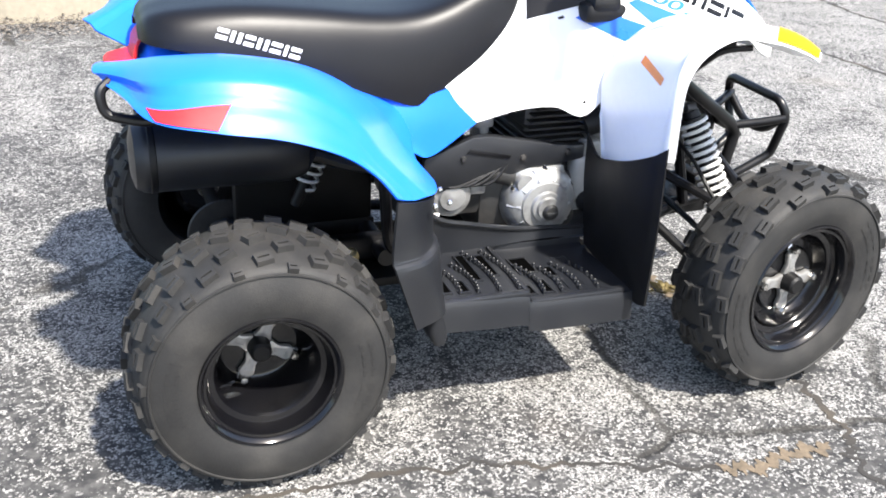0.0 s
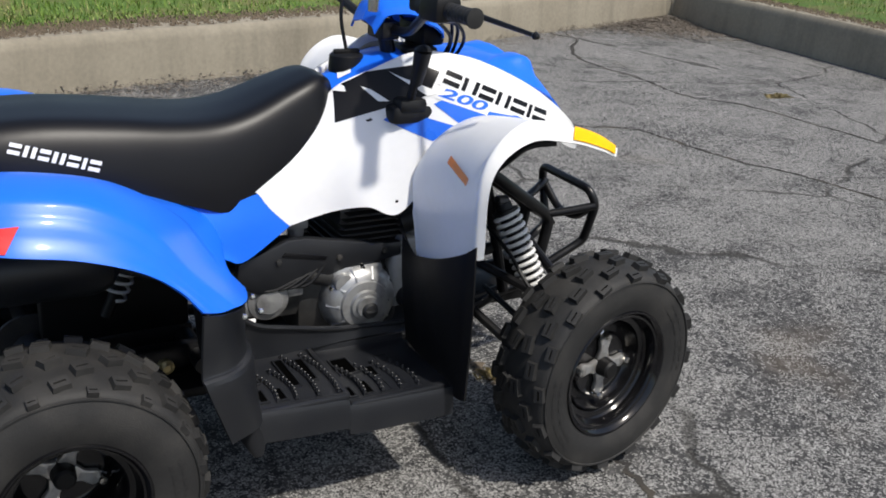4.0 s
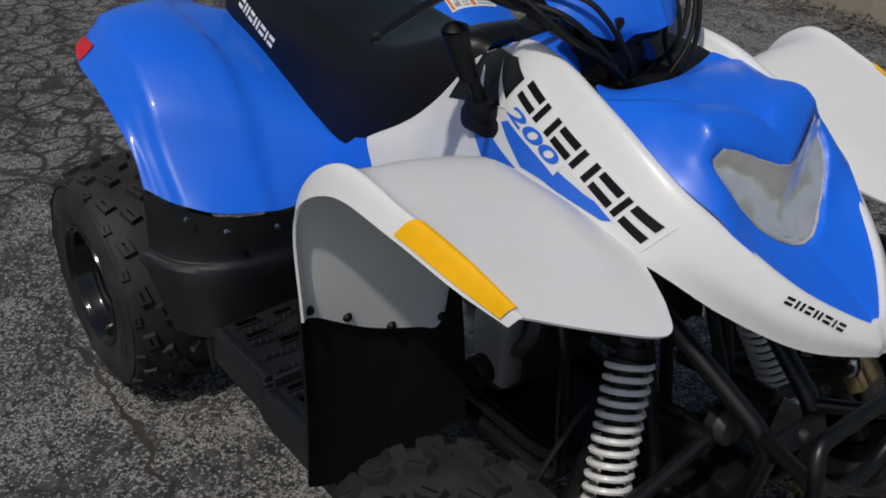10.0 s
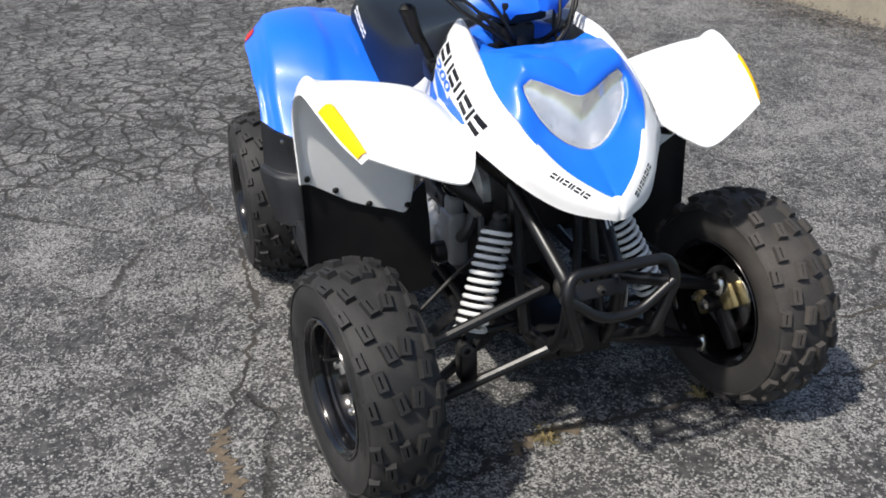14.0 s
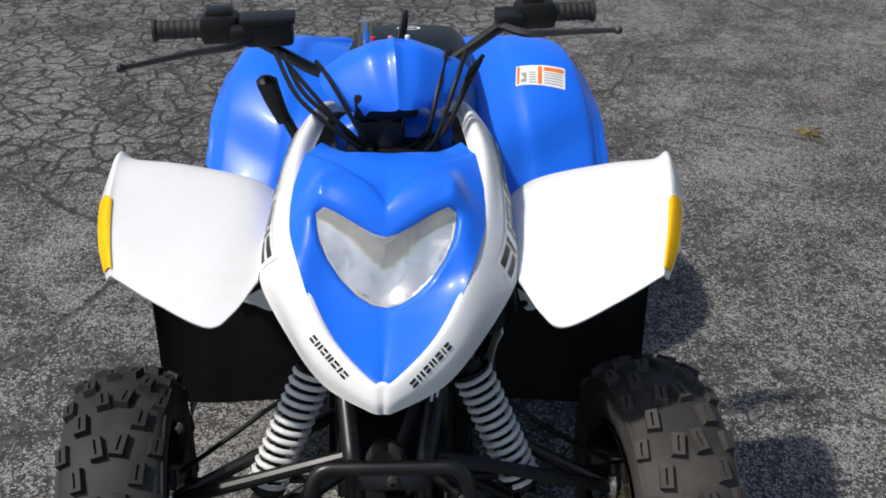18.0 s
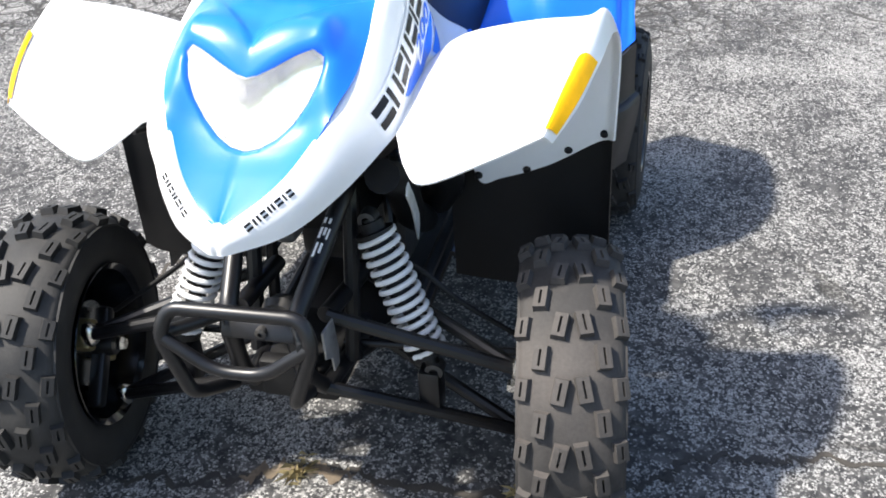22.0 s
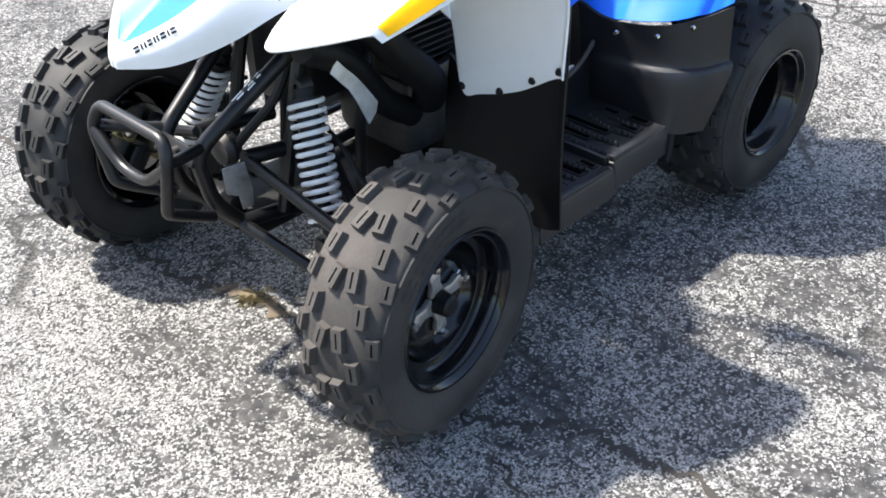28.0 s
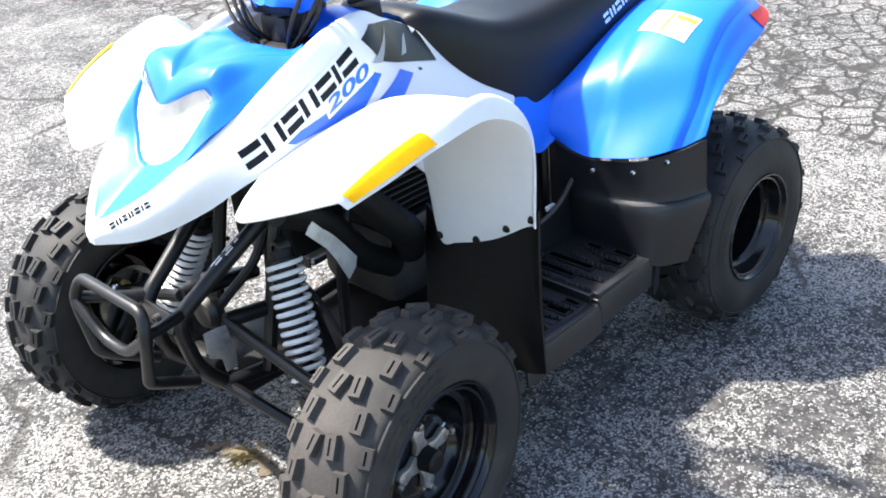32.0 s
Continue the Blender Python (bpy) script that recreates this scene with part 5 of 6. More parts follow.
for y, mat in ((-0.012, RED), (0.018, ORANGE), (0.048, PAPER)):
    part("indicator_lamp", lathe([(0.0, 0.003), (0.003, 0.0025), (0.0045, 0.001), (0.0045, -0.006)], "z", 12, (0.064, y, 0.0725)), mat, BAR)
part("headlight_socket", joined(block((0.12, -0.055, -0.045), (0.182, 0.055, 0.006), 0.010), rod((0.14, 0, -0.04), (0.15, 0, -0.10), 0.03)), BLACK, BAR)
part("ignition", lathe([(0.0, 0.02), (0.011, 0.019), (0.013, 0.0), (0.013, -0.03)], "z", 16, (0.0, -0.025, 0.068)), CHROME, BAR)
rng = random.Random(3)
for k in range(9):
    s = -1 if k % 2 else 1
    y0, x0 = s * rng.uniform(0.10, 0.20), rng.uniform(0.31, 0.36)
    y1 = s * rng.uniform(0.01, 0.075)
    part("cable", tube([(x0, y0 - 0.03, 1.055 + rng.uniform(-0.02, 0.015)), (x0 + 0.07, y0 * 0.8 - 0.02, 1.0 + rng.uniform(-0.02, 0.03)), (x0 + 0.10, y0 * 0.5, 0.945), (0.42 + rng.uniform(-0.03, 0.02), y1, 0.89), (0.40, y1, 0.80)], 0.0042, n=30, sides=7), BLACK, ATV, "black control cable")
part("steering_boot", joined(block((0.30, -0.085, 0.80), (0.45, 0.085, 0.905), 0.015), block((0.335, -0.06, 0.89), (0.42, 0.02, 0.955), 0.01)), BLACK, ATV)

# -- gear selector on the right --
SEL = part("gear_selector", joined(block((0.240, -0.190, 0.806), (0.350, -0.135, 0.850), 0.014), block((0.255, -0.195, 0.832), (0.325, -0.145, 0.866), 0.012)), BLACK, ATV, "black gear selector housing")
part("selector_lever", joined(tube([(0.286, -0.172, 0.845), (0.285, -0.190, 0.885), (0.284, -0.206, 0.92)], 0.010, n=12), tube([(0.284, -0.205, 0.905), (0.284, -0.220, 0.945), (0.284, -0.232, 0.985)], [0.013, 0.017, 0.020], n=14, sides=14), lathe([(0.0, 0.012), (0.012, 0.009), (0.020, 0.0)], "z", 14, (0.284, -0.232, 0.985))), BLACK, SEL, "black tapered lever")

# -- foot wells, guards and flaps --
WALL_TOP = ((-0.19, 0.480), (-0.115, 0.396), (-0.02, 0.362), (0.10, 0.330), (0.20, 0.318), (0.28, 0.312))
for s in (-1, 1):
    tag = "right" if s < 0 else "left"

    def both(grid, t):
        return shell(grid if s < 0 else mirror(grid), t if s < 0 else -t)

    floor = [[(x, y, z) for y, z in ((-0.195, zf + 0.02), (-0.21, zf), (-0.32, zf), (-0.430, zf), (-0.446, zf - 0.006), (-0.452, zf - 0.062))] for x, zf in ((-0.170, 0.302), (-0.05, 0.294), (0.025, 0.290), (0.042, 0.273), (0.16, 0.269), (0.282, 0.266))]
    FW = part("foot_well", both(surface(floor, 22, 30), 0.005), GREYP, ATV, f"dark grey plastic {tag} foot well")
    wall_in = [[(x, -0.215 + 0.1 * min(x, 0.15), 0.295), (x + 0.005, -0.212 + 0.12 * min(x, 0.15), 0.5 * (0.3 + zt)), (x + 0.01, -0.212 + 0.15 * min(x, 0.15), zt)] for x, zt in WALL_TOP]
    part("wall_rim", tube([(x + 0.01, s * (0.214 - 0.15 * min(x, 0.15)), zt) for x, zt in WALL_TOP], 0.006, n=30, sides=8), GREYP, FW)
    part("inner_wall", both(surface(wall_in, 10, 24), 0.005), GREYP, FW)
    guard = real([
        [(-0.158, -0.195, 0.522), (-0.160, -0.205, 0.43), (-0.162, -0.205, 0.39), (-0.165, -0.205, 0.30)],
        [(-0.151, -0.290, 0.507), (-0.158, -0.295, 0.43), (-0.150, -0.300, 0.39), (-0.165, -0.305, 0.298)],
        [(-0.177, -0.405, 0.516), (-0.176, -0.405, 0.43), (-0.162, -0.410, 0.40), (-0.158, -0.410, 0.295)],
        [(-0.230, -0.472, 0.537), (-0.226, -0.474, 0.43), (-0.208, -0.486, 0.405), (-0.165, -0.462, 0.280)],
        [(-0.284, -0.507, 0.556), (-0.290, -0.508, 0.44), (-0.284, -0.522, 0.410), (-0.235, -0.500, 0.275)],
    ])
    G = part("rear_guard", both(surface(guard, 20, 34), -0.005), GREYP, ATV, f"dark grey plastic guard in front of the {tag} rear tyre", sharp=16)
    for x, y, z in real(((-0.140, -0.32, 0.490), (-0.155, -0.415, 0.502), (-0.205, -0.468, 0.522))):
        part("guard_screw", lathe([(0.0, 0.004), (0.005, 0.003), (0.006, -0.004)], "x", 10, (x + 0.012, s * -y, z)), CHROME, G)
    tail = real([[(-0.205, -0.43, 0.29), (-0.185, -0.462, 0.285), (-0.165, -0.468, 0.275)], [(-0.20, -0.435, 0.245), (-0.185, -0.462, 0.232), (-0.155, -0.468, 0.235)], [(-0.185, -0.44, 0.215), (-0.175, -0.462, 0.205), (-0.158, -0.466, 0.208)]])
    part("guard_tail", both(surface(tail, 10, 14), 0.005), GREYP, G)
    flap = real([
        [(0.272, -0.205, 0.54), (0.280, -0.198, 0.42), (0.296, -0.203, 0.262)],
        [(0.274, -0.255, 0.505), (0.282, -0.252, 0.40), (0.294, -0.258, 0.255)],
        [(0.270, -0.305, 0.515), (0.278, -0.305, 0.39), (0.292, -0.315, 0.250)],
        [(0.266, -0.392, 0.545), (0.274, -0.392, 0.40), (0.290, -0.395, 0.243)],
        [(0.270, -0.474, 0.585), (0.276, -0.474, 0.42), (0.284, -0.468, 0.243)],
        [(0.282, -0.508, 0.612), (0.286, -0.508, 0.43), (0.281, -0.511, 0.257)],
    ])
    part("mud_flap", both(surface(flap, 22, 36), 0.005), BLACK, ATV, f"black plastic {tag} mud flap behind the front tyre")
    # raised rims, toothed cleats, and near-black plates for the shade in drain slots
    def side_part(name, data, mat):
        v, f = data
        return part(name, ([(0.87 * a - 0.012, b * (1.064 if s < 0 else -1.064), c) for a, b, c in v], f), mat, FW)

    side_part("edge_rim", block((-0.165, -0.420, 0.290), (0.052, -0.404, 0.306), 0.004), GREYP)
    side_part("edge_rim", block((0.060, -0.420, 0.262), (0.318, -0.404, 0.281), 0.004), GREYP)
    side_part("edge_rim", block((0.048, -0.405, 0.268), (0.062, -0.200, 0.300), 0.004), GREYP)
    for x, n, z in ((-0.125, 9, 0.298), (-0.078, 10, 0.296), (-0.022, 13, 0.294), (0.030, 13, 0.291), (0.100, 9, 0.274), (0.150, 8, 0.271), (0.200, 8, 0.269), (0.250, 7, 0.267)):
        teeth = []
        for k in range(n):
            u = k / n
            y, bow = -0.392 + (0.125 if n < 11 else 0.175) * u, 0.016 * (1 - (2 * u - 0.6) ** 2)
            teeth.append(block((x + bow - 0.0055, y, z - 0.004), (x + bow + 0.0055, y + 0.0095, z + 0.016), 0.0012, taper=0.5, segments=1))
            teeth.append(block((x + bow - 0.0045, y - 0.001, z - 0.006), (x + bow + 0.0045, y + 0.0145, z + 0.009), 0.0, segments=1))
        tagged(side_part("foot_cleat", joined(*teeth), GREYP), kind="stuff")
    for x0, x1, z, y0, y1 in ((-0.160, -0.135, 0.3015, -0.388, -0.345), (-0.112, -0.088, 0.2985, -0.388, -0.345), (-0.150, -0.128, 0.3010, -0.315, -0.280), (-0.062, -0.034, 0.2960, -0.345, -0.235), (-0.010, 0.018, 0.2935, -0.330, -0.240), (0.070, 0.090, 0.2750, -0.390, -0.355), (0.112, 0.140, 0.2735, -0.388, -0.340),
                              (0.162, 0.188, 0.2710, -0.388, -0.345), (0.085, 0.150, 0.2735, -0.300, -0.235), (0.165, 0.190, 0.2715, -0.325, -0.285), (0.212, 0.236, 0.2690, -0.375, -0.320), (0.215, 0.260, 0.2685, -0.285, -0.245)):
        x0, x1 = x0 + 0.15 * (x1 - x0), x1 - 0.15 * (x1 - x0)
        zt = z + (0.0062 if x1 < 0.05 else 0.0030)
        side_part("slot_rim", joined(block((x0 - 0.004, y0 - 0.004, zt - 0.006), (x0, y1 + 0.004, zt + 0.0025), 0.0), block((x1, y0 - 0.004, zt - 0.006), (x1 + 0.004, y1 + 0.004, zt + 0.0025), 0.0), block((x0, y0 - 0.004, zt - 0.006), (x1, y0, zt + 0.0025), 0.0), block((x0, y1, zt - 0.006), (x1, y1 + 0.004, zt + 0.0025), 0.0)), GREYP)
        side_part("drain_slot", block((x0, y0, zt - 0.006), (x1, y1, zt), 0.0), SLOT_SHADE)
    part("clip", block((-0.119, s * 0.214 - 0.004, 0.386), (-0.089, s * 0.214 + 0.004, 0.398), 0.002), PAPER, FW, "small white clip")

# -- engine --
ENG = part("engine", joined(block((0.03, -0.12, 0.27), (0.30, 0.12, 0.46), 0.03), block((-0.16, -0.11, 0.33), (0.10, 0.11, 0.44), 0.025)), DARKALU, ATV, "air-cooled single-cylinder engine")
cov = [(0.0, -0.196), (0.026, -0.196), (0.028, -0.188), (0.036, -0.187), (0.039, -0.180), (0.058, -0.178), (0.061, -0.173), (0.074, -0.168), (0.086, -0.156), (0.092, -0.140), (0.094, -0.118), (0.096, -0.10)]
part("engine_cover", joined(lathe(cov, "y", 40, (0.178, 0, 0.370)), block((0.10, -0.155, 0.385), (0.24, -0.11, 0.465), 0.02), lathe([(0.0, -0.168), (0.022, -0.166), (0.026, -0.150), (0.026, -0.12)], "y", 24, (0.130, 0, 0.425))), ALU, ENG, "silver cast engine cover")
part("starter_cap", joined(lathe([(0.0, -0.206), (0.016, -0.205), (0.020, -0.199), (0.020, -0.19)], "y", 20, (0.182, 0, 0.362)), block((0.168, -0.211, 0.358), (0.196, -0.203, 0.366), 0.002)), DARKALU, ENG)
ENG.location = (0.009, -0.012, 0.004)
for x, z in ((0.105, 0.41), (0.25, 0.41), (0.235, 0.30), (0.12, 0.31), (0.18, 0.455)):
    part("cover_bolt", lathe([(0.0, -0.158), (0.006, -0.157), (0.007, -0.150), (0.007, -0.11)], "y", 6, (x, 0, z)), CHROME, ENG, smooth=False)
for k in range(8):
    z = 0.475 + 0.0155 * k
    part("cooling_fin", block((0.125 + 0.006 * k, -0.115, z), (0.285 + 0.006 * k, 0.115, z + 0.005), 0.0015, segments=1), DARKALU, ENG)
part("cylinder", block((0.15, -0.085, 0.45), (0.29, 0.085, 0.61), 0.012), DARKALU, ENG)
part("cylinder_head", joined(block((0.17, -0.09, 0.60), (0.31, 0.09, 0.65), 0.015), rod((0.20, -0.10, 0.625), (0.20, 0.10, 0.625), 0.02)), DARKALU, ENG)
part("carburettor", joined(rod((-0.03, -0.08, 0.575), (0.11, -0.06, 0.585), 0.022), block((0.015, -0.105, 0.55), (0.065, -0.05, 0.60), 0.006)), ALU, ENG, "silver carburettor")
part("gear_case", joined(lathe([(0.0, -0.15), (0.030, -0.148), (0.034, -0.142), (0.048, -0.138), (0.052, -0.12), (0.052, -0.10)], "y", 26, (-0.045, 0, 0.400)), block((-0.13, -0.135, 0.36), (-0.01, -0.10, 0.405), 0.012), block((0.0, -0.14, 0.40), (0.04, -0.10, 0.46), 0.006)), ALU, ENG, "silver gear case")
part("starter_motor", joined(rod((0.045, -0.13, 0.455), (0.105, -0.13, 0.435), 0.024, 16), rod((0.03, -0.13, 0.46), (0.045, -0.13, 0.455), 0.018, 16)), DARKALU, ENG)
for k in range(4):
    part("engine_wire", tube([(-0.11 + 0.03 * k, -0.13, 0.46 - 0.01 * k), (-0.05 + 0.03 * k, -0.150, 0.43), (0.02 + 0.02 * k, -0.150, 0.45 + 0.006 * k), (0.09, -0.14, 0.47 + 0.01 * k)], 0.004, n=20, sides=6), BLACK, ENG)
for k in range(10):
    a = 2 * math.pi * k / 10
    part("cover_rib", rod((0.178 + 0.062 * math.cos(a), -0.1735, 0.370 + 0.062 * math.sin(a)), (0.178 + 0.088 * math.cos(a), -0.152, 0.370 + 0.088 * math.sin(a)), 0.004, 6), ALU, ENG)
part("hose_clamp", lathe([(0.034, -0.006), (0.0355, -0.005), (0.0355, 0.005), (0.034, 0.006)], "x", 24, (0.345, -0.137, 0.565)), CHROME, ENG)
part("spark_plug_lead", tube([(0.31, -0.09, 0.60), (0.36, -0.13, 0.62), (0.40, -0.10, 0.66), (0.42, -0.05, 0.70)], 0.0045, n=20, sides=7), BLACK, ENG)
part("carburettor_bowl", lathe([(0.0, -0.028), (0.016, -0.026), (0.019, -0.01), (0.019, 0.01)], "z", 18, (0.04, -0.085, 0.548)), ALU, ENG)
br = [(-0.150, -0.020), (-0.145, 0.030), (-0.030, 0.075), (0.010, 0.075), (0.215, 0.035), (0.255, 0.035), (0.255, 0.0), (0.20, -0.008), (0.12, -0.012), (0.03, -0.040), (-0.10, -0.050)]
FR_ = part("frame_bracket", plate(br, 0.022, 0.005, pose(0.035, -0.142, 0.477, 90, 0, 0)), GREYP, ATV, "dark grey pressed frame bracket")
# bracket is uncut; this black plate stands for the shade in its slot
part("bracket_slot", plate([(-0.045, 0.038), (-0.035, 0.047), (0.065, 0.024), (0.06, 0.016)], 0.004, 0.001, pose(0.035, -0.163, 0.477, 90, 0, 0)), INK, FR_)
for x, z in ((-0.017, 0.502), (0.130, 0.493), (0.245, 0.497)):
    part("bracket_bolt", lathe([(0.0, -0.171), (0.006, -0.170), (0.008, -0.164), (0.008, -0.157)], "y", 8, (x, 0, z)), DARKALU, FR_)
part("frame_bracket", plate(br, 0.022, 0.005, pose(0.035, 0.164, 0.477, 90, 0, 0)), GREYP, ATV)
for s in (-1, 1):
    part("frame_tube", bent([(-0.62, s * 0.10, 0.70), (-0.20, s * 0.12, 0.60), (-0.18, s * 0.14, 0.27), (0.42, s * 0.13, 0.235), (0.62, s * 0.09, 0.290)], 0.014, 0.05), TUBE, ATV, "black steel frame tube")
    part("frame_tube", bent([(-0.15, s * 0.10, 0.66), (0.10, s * 0.07, 0.70), (0.42, s * 0.065, 0.80), (0.56, s * 0.09, 0.62), (0.64, s * 0.09, 0.295)], 0.014, 0.05), TUBE, ATV, "black steel frame tube")
    part("frame_tube", bent([(0.30, s * 0.06, 0.76), (0.45, s * 0.12, 0.45), (0.47, s * 0.13, 0.23)], 0.012, 0.04), TUBE, ATV)
part("skid_plate", block((-0.30, -0.15, 0.19), (0.46, 0.15, 0.215), 0.006), BLACK, ATV)
part("airbox", block((-0.16, -0.09, 0.50), (0.02, 0.09, 0.66), 0.02), BLACK, ATV)
part("inner_tray", block((-0.60, -0.11, 0.645), (-0.12, 0.11, 0.68), 0.01), BLACK, ATV)
part("hood_tray", block((0.44, -0.10, 0.70), (0.72, 0.10, 0.735), 0.01), BLACK, ATV)
part("battery_box", block((0.40, -0.10, 0.50), (0.54, 0.10, 0.70), 0.012), BLACK, ATV)
part("intake_hose", tube([(0.30, -0.13, 0.55), (0.36, -0.14, 0.57), (0.42, -0.11, 0.55), (0.43, -0.06, 0.49)], 0.032, n=20, sides=14), BLACK, ATV)
part("exhaust_pipe", tube([(0.29, -0.05, 0.54), (0.36, -0.10, 0.50), (0.37, -0.13, 0.44), (0.30, -0.14, 0.42), (0.0, -0.125, 0.455), (-0.25, -0.14, 0.50), (-0.38, -0.15, 0.55)], 0.017, n=50), DARKALU, ATV, "dark heat-stained exhaust pipe")
part("heat_shield", plate([(0.0, 0.0), (-0.045, -0.012), (-0.062, -0.060), (-0.105, -0.125), (-0.098, -0.150), (-0.075, -0.168), (-0.045, -0.105), (-0.026, -0.074), (0.020, -0.022)], 0.004, 0.001, Matrix.Translation(real((0.545, 0.192, 0.612))) @ pose(0, 0, 0, 90, 0, 8)), FOIL, ATV, "dull peeling foil heat shield")
part("air_duct", tube(real([(0.60, 0.165, 0.645), (0.50, 0.16, 0.58), (0.41, 0.15, 0.47), (0.33, 0.15, 0.41)]), 0.030, n=24, sides=14), BLACK, ATV, "black rubber air duct")
part("duct_elbow", tube(real([(0.46, 0.175, 0.66), (0.40, 0.19, 0.58), (0.33, 0.20, 0.50), (0.30, 0.17, 0.44)]), 0.036, n=24, sides=14), BLACK, ATV)
part("clutch_cover", lathe([(0.0, -0.135), (0.030, -0.134), (0.060, -0.128), (0.074, -0.118), (0.078, -0.095)], "y", 30, real((0.375, 0.0, 0.545))), ALU, ATV, "dull grey round metal cover")
BOTTLE = part("overflow_bottle", joined(block(real((0.262, -0.170, 0.330)), real((0.352, -0.120, 0.470)), 0.016, segments=3), block(real((0.285, -0.165, 0.455)), real((0.335, -0.125, 0.505)), 0.012)), SMOKE, ATV, "smoky grey plastic bottle")
part("bottle_cap", lathe([(0.0, -0.196), (0.024, -0.195), (0.028, -0.188), (0.028, -0.160)], "y", 20, real((0.303, 0.0, 0.358))), BLACK, BOTTLE, "round black cap")
part("inner_mudguard", block((-0.50, 0.040, 0.270), (-0.165, 0.075, 0.640), 0.012), BLACK, ATV, "black plastic inner mudguard")
MUF = part("muffler", lathe([(0.0, -0.735), (0.040, -0.733), (0.066, -0.726), (0.074, -0.712), (0.076, -0.705), (0.076, -0.42), (0.066, -0.385), (0.030, -0.36), (0.0, -0.355)], "x", 36, (0, -0.165, 0.572)), GREYP, ATV, "satin black exhaust muffler")
part("muffler_band", lathe([(0.077, -0.70), (0.0785, -0.698), (0.0785, -0.688), (0.077, -0.686)], "x", 30, (0, -0.165, 0.572)), BLACK, MUF)

# -- rear end --
part("rear_shock_spring", coil((-0.268, 0, 0.575), (-0.345, 0, 0.40), 0.025, 0.0040, 9), SPRING, ATV, "thin pale coil spring")
part("rear_shock_body", joined(rod((-0.245, 0, 0.63), (-0.365, 0, 0.355), 0.014), rod((-0.255, 0, 0.605), (-0.285, 0, 0.540), 0.022)), BLACK, ATV)
part("swing_arm", joined(block((-0.56, -0.075, 0.225), (-0.16, -0.035, 0.285), 0.008), block((-0.56, 0.035, 0.225), (-0.16, 0.075, 0.285), 0.008), rod((-0.18, -0.13, 0.255), (-0.18, 0.13, 0.255), 0.022)), TUBE, ATV, "black steel swing arm")
part("pivot_bolt", lathe([(0.0, -0.152), (0.008, -0.151), (0.012, -0.146), (0.018, -0.144), (0.018, -0.13)], "y", 14, (-0.27, 0, 0.275)), BRASS, ATV, "yellow zinc pivot bolt")
part("rear_axle", joined(rod((-0.517, -0.36, 0.252), (-0.517, 0.36, 0.252), 0.018), rod((-0.517, -0.09, 0.252), (-0.517, 0.09, 0.252), 0.045)), DARKALU, ATV)
part("sprocket", lathe([(0.03, 0.10), (0.085, 0.10), (0.088, 0.103), (0.085, 0.106), (0.03, 0.106)], "y", 36, (-0.517, 0, 0.252)), DARKALU, ATV)
part("rear_brake_disc", lathe([(0.03, -0.11), (0.085, -0.11), (0.085, -0.106), (0.03, -0.106)], "y", 36, (-0.517, 0, 0.252)), DARKALU, ATV)
for s in (-1,):
    part("grab_rail", bent([(-0.755, s * 0.245, 0.756), (-0.780, s * 0.262, 0.742), (-0.774, s * 0.27, 0.698), (-0.69, s * 0.28, 0.679), (-0.60, s * 0.20, 0.705)], 0.010, 0.03), TUBE, ATV, "black tubular rear grab rail")
tl = [[(x, y, z) for y in np.linspace(-w, w, 5)] for x, w, z in ((-0.676, 0.050, 0.783), (-0.690, 0.054, 0.764), (-0.700, 0.056, 0.732), (-0.744, 0.052, 0.721), (-0.747, 0.050, 0.706), (-0.700, 0.048, 0.702))]
part("tail_light", shell(surface(tl, 13, 16), 0.006), RED, ATV, "red tail light")

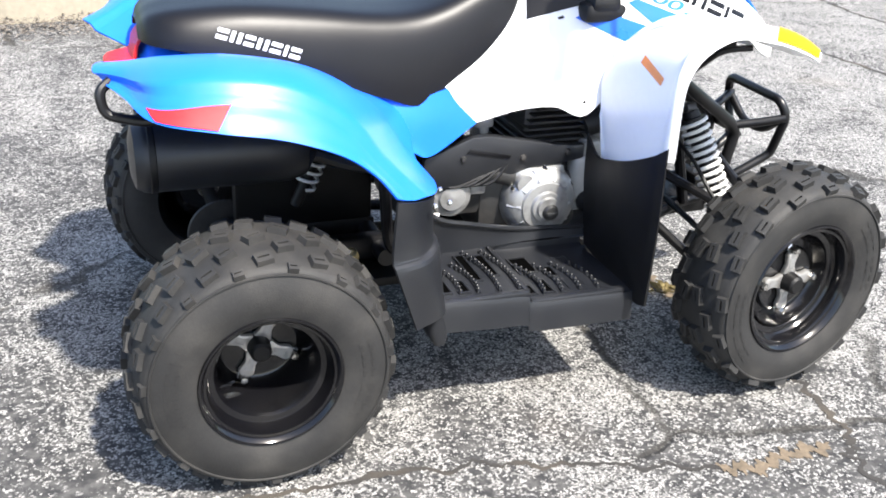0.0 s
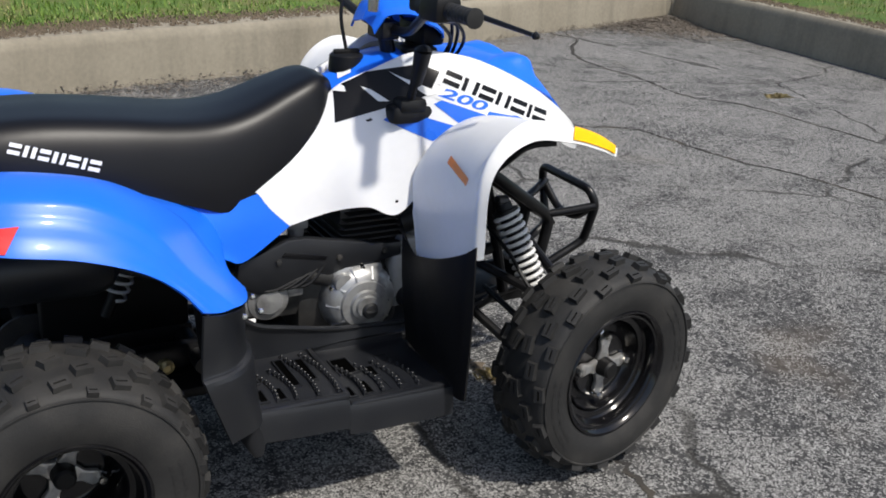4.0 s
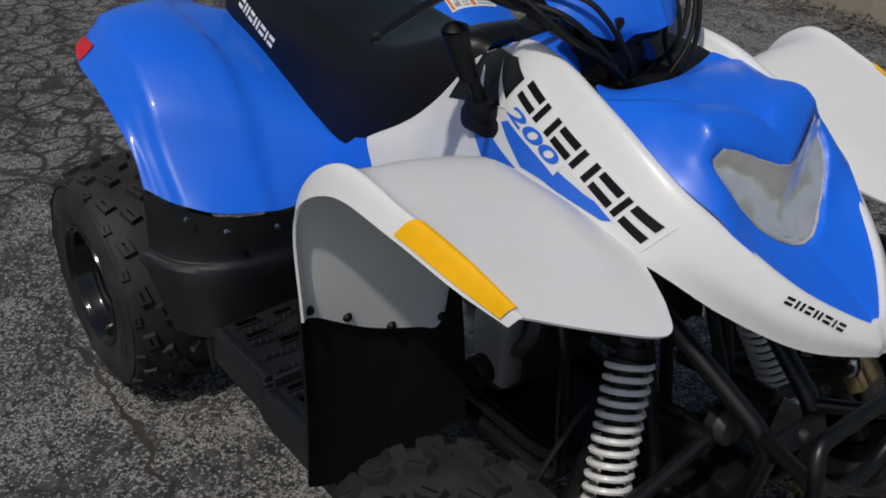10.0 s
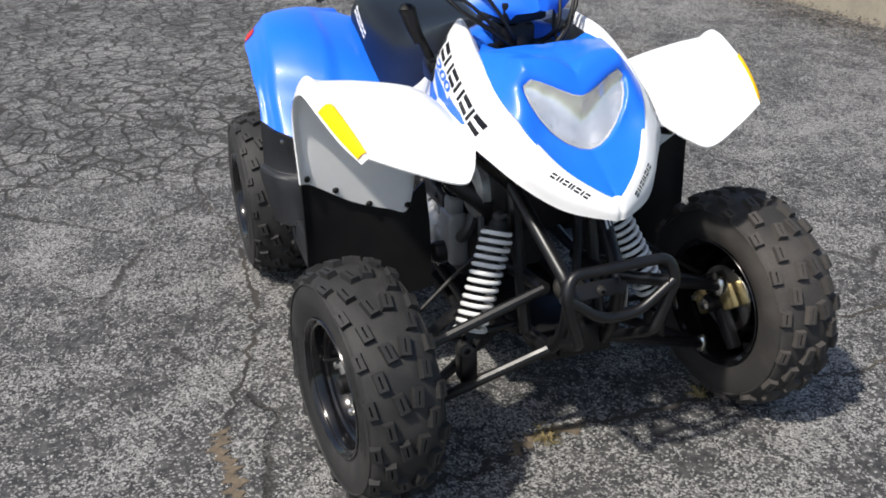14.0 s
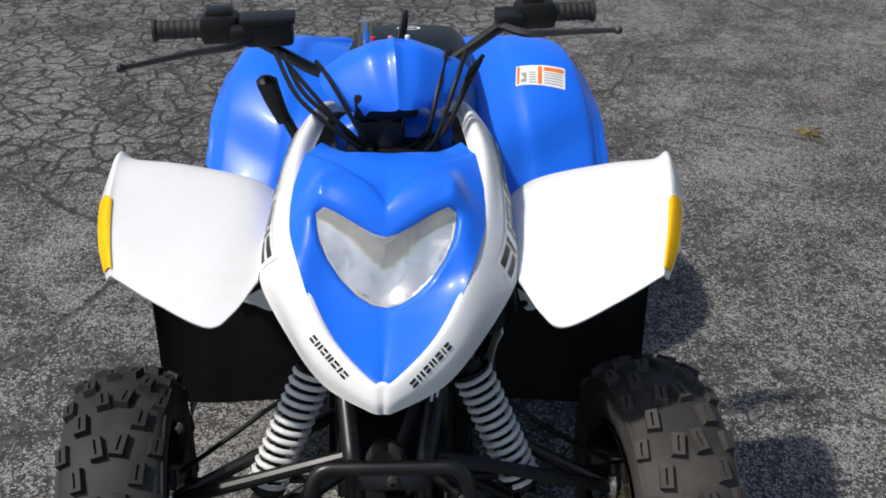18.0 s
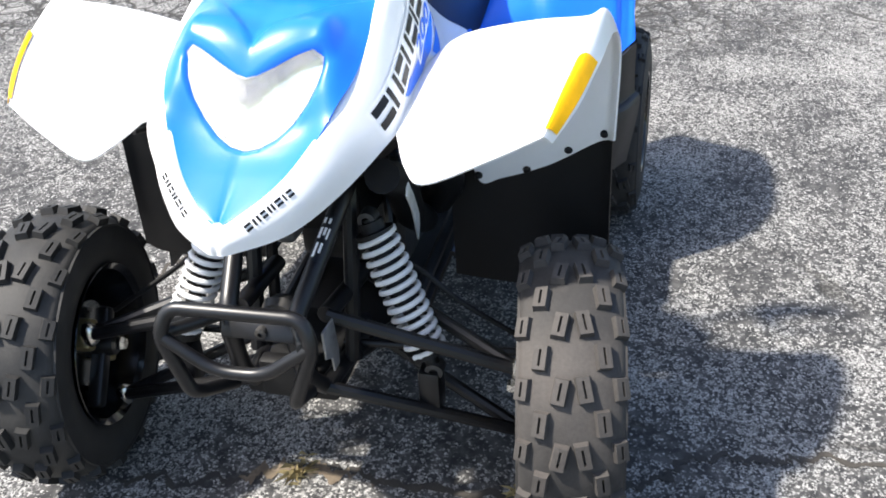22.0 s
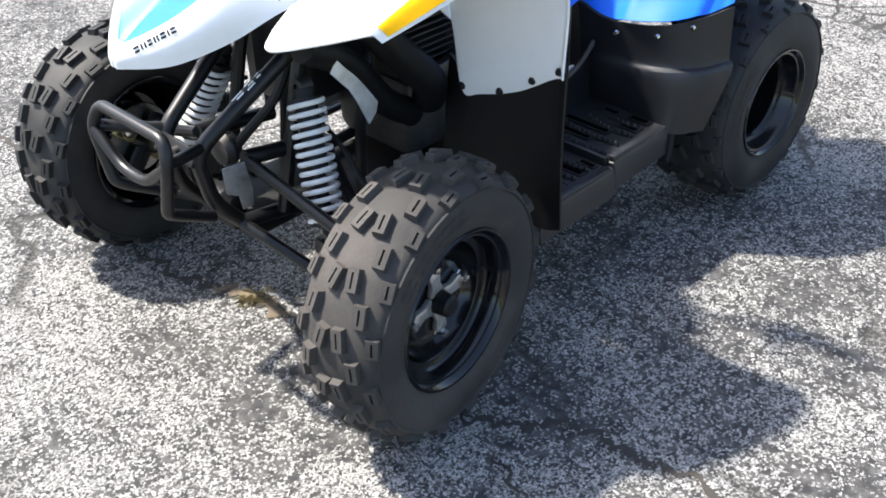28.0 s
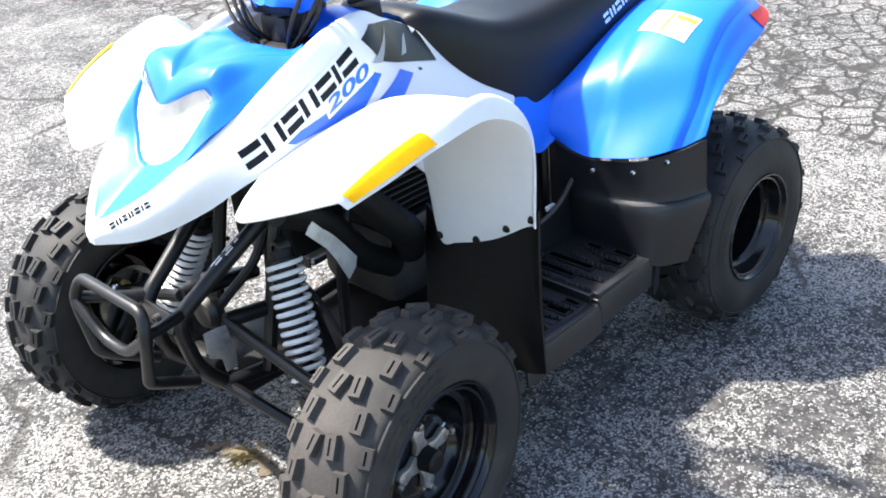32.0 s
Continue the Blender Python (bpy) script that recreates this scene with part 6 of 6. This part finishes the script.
# -- front suspension --
for s, at in ((-1, RF), (1, LF)):
    hub = real(at)
    t = "right" if s < 0 else "left"
    top, bot = real(((0.582, s * 0.128, 0.553), (0.649 - s * 0.008, s * 0.245, 0.293)))
    def along(k):
        return tuple(a + (b - a) * k for a, b in zip(top, bot))
    SH = part("front_shock", joined(rod(top, bot, 0.013), rod(along(0.02), along(0.55), 0.022, 16), rod(along(0.86), along(0.90), 0.036, 20), rod(along(0.08), along(0.11), 0.034, 20)), BLACK, ATV, f"black {t} front shock absorber")
    part("coil_spring", coil(along(0.10), along(0.87), 0.0325, 0.0052, 12.5), SPRING, SH, "white painted coil spring")
    for end in (top, bot):
        part("shock_eye", lathe([(0.008, -0.015), (0.016, -0.013), (0.016, 0.013), (0.008, 0.015)], "x", 18, end), DARKALU, SH)
    ky = s * (abs(hub[1]) - 0.075)
    for front_in, rear_in, end in (((0.698, 0.078, 0.428), (0.515, 0.085, 0.400), (at[0] + 0.040, 0.398, 0.320)), ((0.720, 0.070, 0.290), (0.520, 0.085, 0.270), (at[0] - 0.012, 0.398, 0.135))):
        a, b, e = (real((x, s * y, z)) for x, y, z in (front_in, rear_in, end))
        arm = joined(bent([a, e], 0.0125, sides=10), bent([b, e], 0.0125, sides=10), rod(b, a, 0.016))
        part("control_arm", arm, TUBE, ATV, f"black tubular {t} control arm")
        part("ball_joint", lathe([(0.0, 0.026), (0.010, 0.022), (0.017, 0.008), (0.017, -0.012), (0.010, -0.022), (0.0, -0.024)], "z", 18, e), CHROME, ATV, "steel ball joint")
    part("shock_mount", block((0.622, s * 0.232 - 0.020, 0.205), (0.668, s * 0.232 + 0.020, 0.300), 0.008), TUBE, ATV)
    part("tie_rod", rod((0.60, s * 0.06, 0.30), (hub[0] - 0.07, ky, 0.28), 0.008), TUBE, ATV, "steel tie rod")
    part("brake_hose", tube([(0.56, s * 0.10, 0.50), (0.57, s * 0.20, 0.46), (0.58, s * 0.28, 0.40), (hub[0] - 0.05, ky, 0.32)], 0.005, n=24, sides=7), BLACK, ATV)
    part("bumper_strut", bent(real([(0.545, s * 0.099, 0.634), (0.589, s * 0.092, 0.602), (0.765, s * 0.060, 0.480), (0.785, s * 0.056, 0.452), (0.765, s * 0.056, 0.345), (0.712, s * 0.066, 0.285)]), 0.0155, 0.05, 14), TUBE, ATV, "black tubular bumper strut")
    part("fender_stay", bent([(0.56, s * 0.09, 0.62), (0.60, s * 0.20, 0.735), (0.66, s * 0.23, 0.745)], 0.008, 0.03), TUBE, ATV)
BUMP = part("bumper", bent(real([(0.780, -0.066, 0.330), (0.866, -0.078, 0.380), (0.886, -0.084, 0.396), (0.890, -0.116, 0.505), (0.874, -0.100, 0.546), (0.872, 0.114, 0.548), (0.884, 0.130, 0.505), (0.880, 0.088, 0.392), (0.862, 0.080, 0.378), (0.778, 0.066, 0.328)]), 0.0118, 0.03, 12), TUBE, ATV, "black bent tube front bumper")
part("bumper_bar", bent(real([(0.890, -0.110, 0.500), (0.887, -0.035, 0.443), (0.886, 0.045, 0.443), (0.884, 0.125, 0.502)]), 0.0110, 0.03, 12), TUBE, BUMP)
for s in (-1, 1):
    part("bumper_side", bent(real([(0.775, s * 0.060, 0.474), (0.830, s * 0.088, 0.486), (0.886, s * 0.118, 0.503)]), 0.0115, 0.03, 12), TUBE, BUMP)
STRUT = [o for o in ATV.children if o.name.startswith("bumper_strut")][-1]
LABEL_AT = dict(origin=real((0.635, 0.072, 0.586)), across=(0.81, -0.15, -0.565), up=(0, 1, 0), way=(-0.6, -0.3, -0.7), step=0.01)
part("strut_label", on_panel([STRUT], [[(0, 0), (0.085, 0), (0.085, 0.024), (0, 0.024)]], lift=0.0012, **LABEL_AT), GREYP, STRUT, "dark sticker on the strut")
for a, b, v in ((0.006, 0.016, 0.005), (0.006, 0.016, 0.013), (0.024, 0.044, 0.005), (0.024, 0.038, 0.011), (0.024, 0.044, 0.017), (0.052, 0.078, 0.007), (0.052, 0.070, 0.014)):
    part("label_bar", on_panel([STRUT], [[(a, v), (b, v), (b, v + 0.0035), (a, v + 0.0035)]], lift=0.0020, **LABEL_AT), PAPER, STRUT, "pale printed bar")
part("cross_plate", joined(plate([(-0.062, -0.018), (0.062, -0.018), (0.062, 0.018), (-0.062, 0.018)], 0.010, 0.003, Matrix.Translation((0.795, 0, 0.466)) @ pose(0, 0, 0, 60, 0, 90))), TUBE, ATV)
part("plate_bolt", lathe([(0.004, 0.008), (0.010, 0.006), (0.010, -0.006)], "x", 14, (0.806, 0.007, 0.468)), DARKALU, ATV)
part("front_bulkhead", joined(block((0.70, -0.05, 0.265), (0.735, 0.05, 0.345), 0.01), block((0.50, -0.085, 0.255), (0.72, 0.085, 0.300), 0.01)), BLACK, ATV)
part("tow_bracket", plate([(0.0, 0.0), (-0.050, -0.004), (-0.060, -0.070), (-0.056, -0.104), (-0.032, -0.104), (-0.028, -0.072), (-0.002, -0.056)], 0.004, 0.001, Matrix.Translation(real((0.758, 0.094, 0.434))) @ pose(0, 0, 0, 90, 0, 0)), ALU, ATV, "dull grey steel bracket")
part("horn", lathe([(0.0, 0.02), (0.03, 0.016), (0.036, 0.0), (0.03, -0.02), (0.0, -0.025)], "x", 24, (0.69, -0.01, 0.42)), DARKALU, ATV)
part("wiring_loom", tube([(0.55, 0.06, 0.62), (0.60, 0.05, 0.52), (0.66, 0.02, 0.45), (0.70, 0.0, 0.40)], 0.010, n=24, sides=8), BLACK, ATV)
for s, F in ((-1, FBR), (1, FBL)):
    for x, y, z in real(((0.246, 0.209, 0.617), (0.307, 0.190, 0.742))):
        part("panel_screw", lathe([(0.0, s * 0.006), (0.005, s * 0.005), (0.007, s * -0.002), (0.007, s * -0.010)], "y", 12, (x, s * y, z)), BLACK, F)

# -- proportions --


def proportion():
    """Brings frame, bodywork and bars to their true length, width and height; the wheels have theirs already."""
    size = Matrix.Diagonal((*BODY, 1.0))
    for ob in ATV.children:
        if ob.name.startswith("wheel"):
            continue
        for piece in (ob, *ob.children_recursive):
            piece.data.transform(size)
        ob.location = size @ ob.location


proportion()
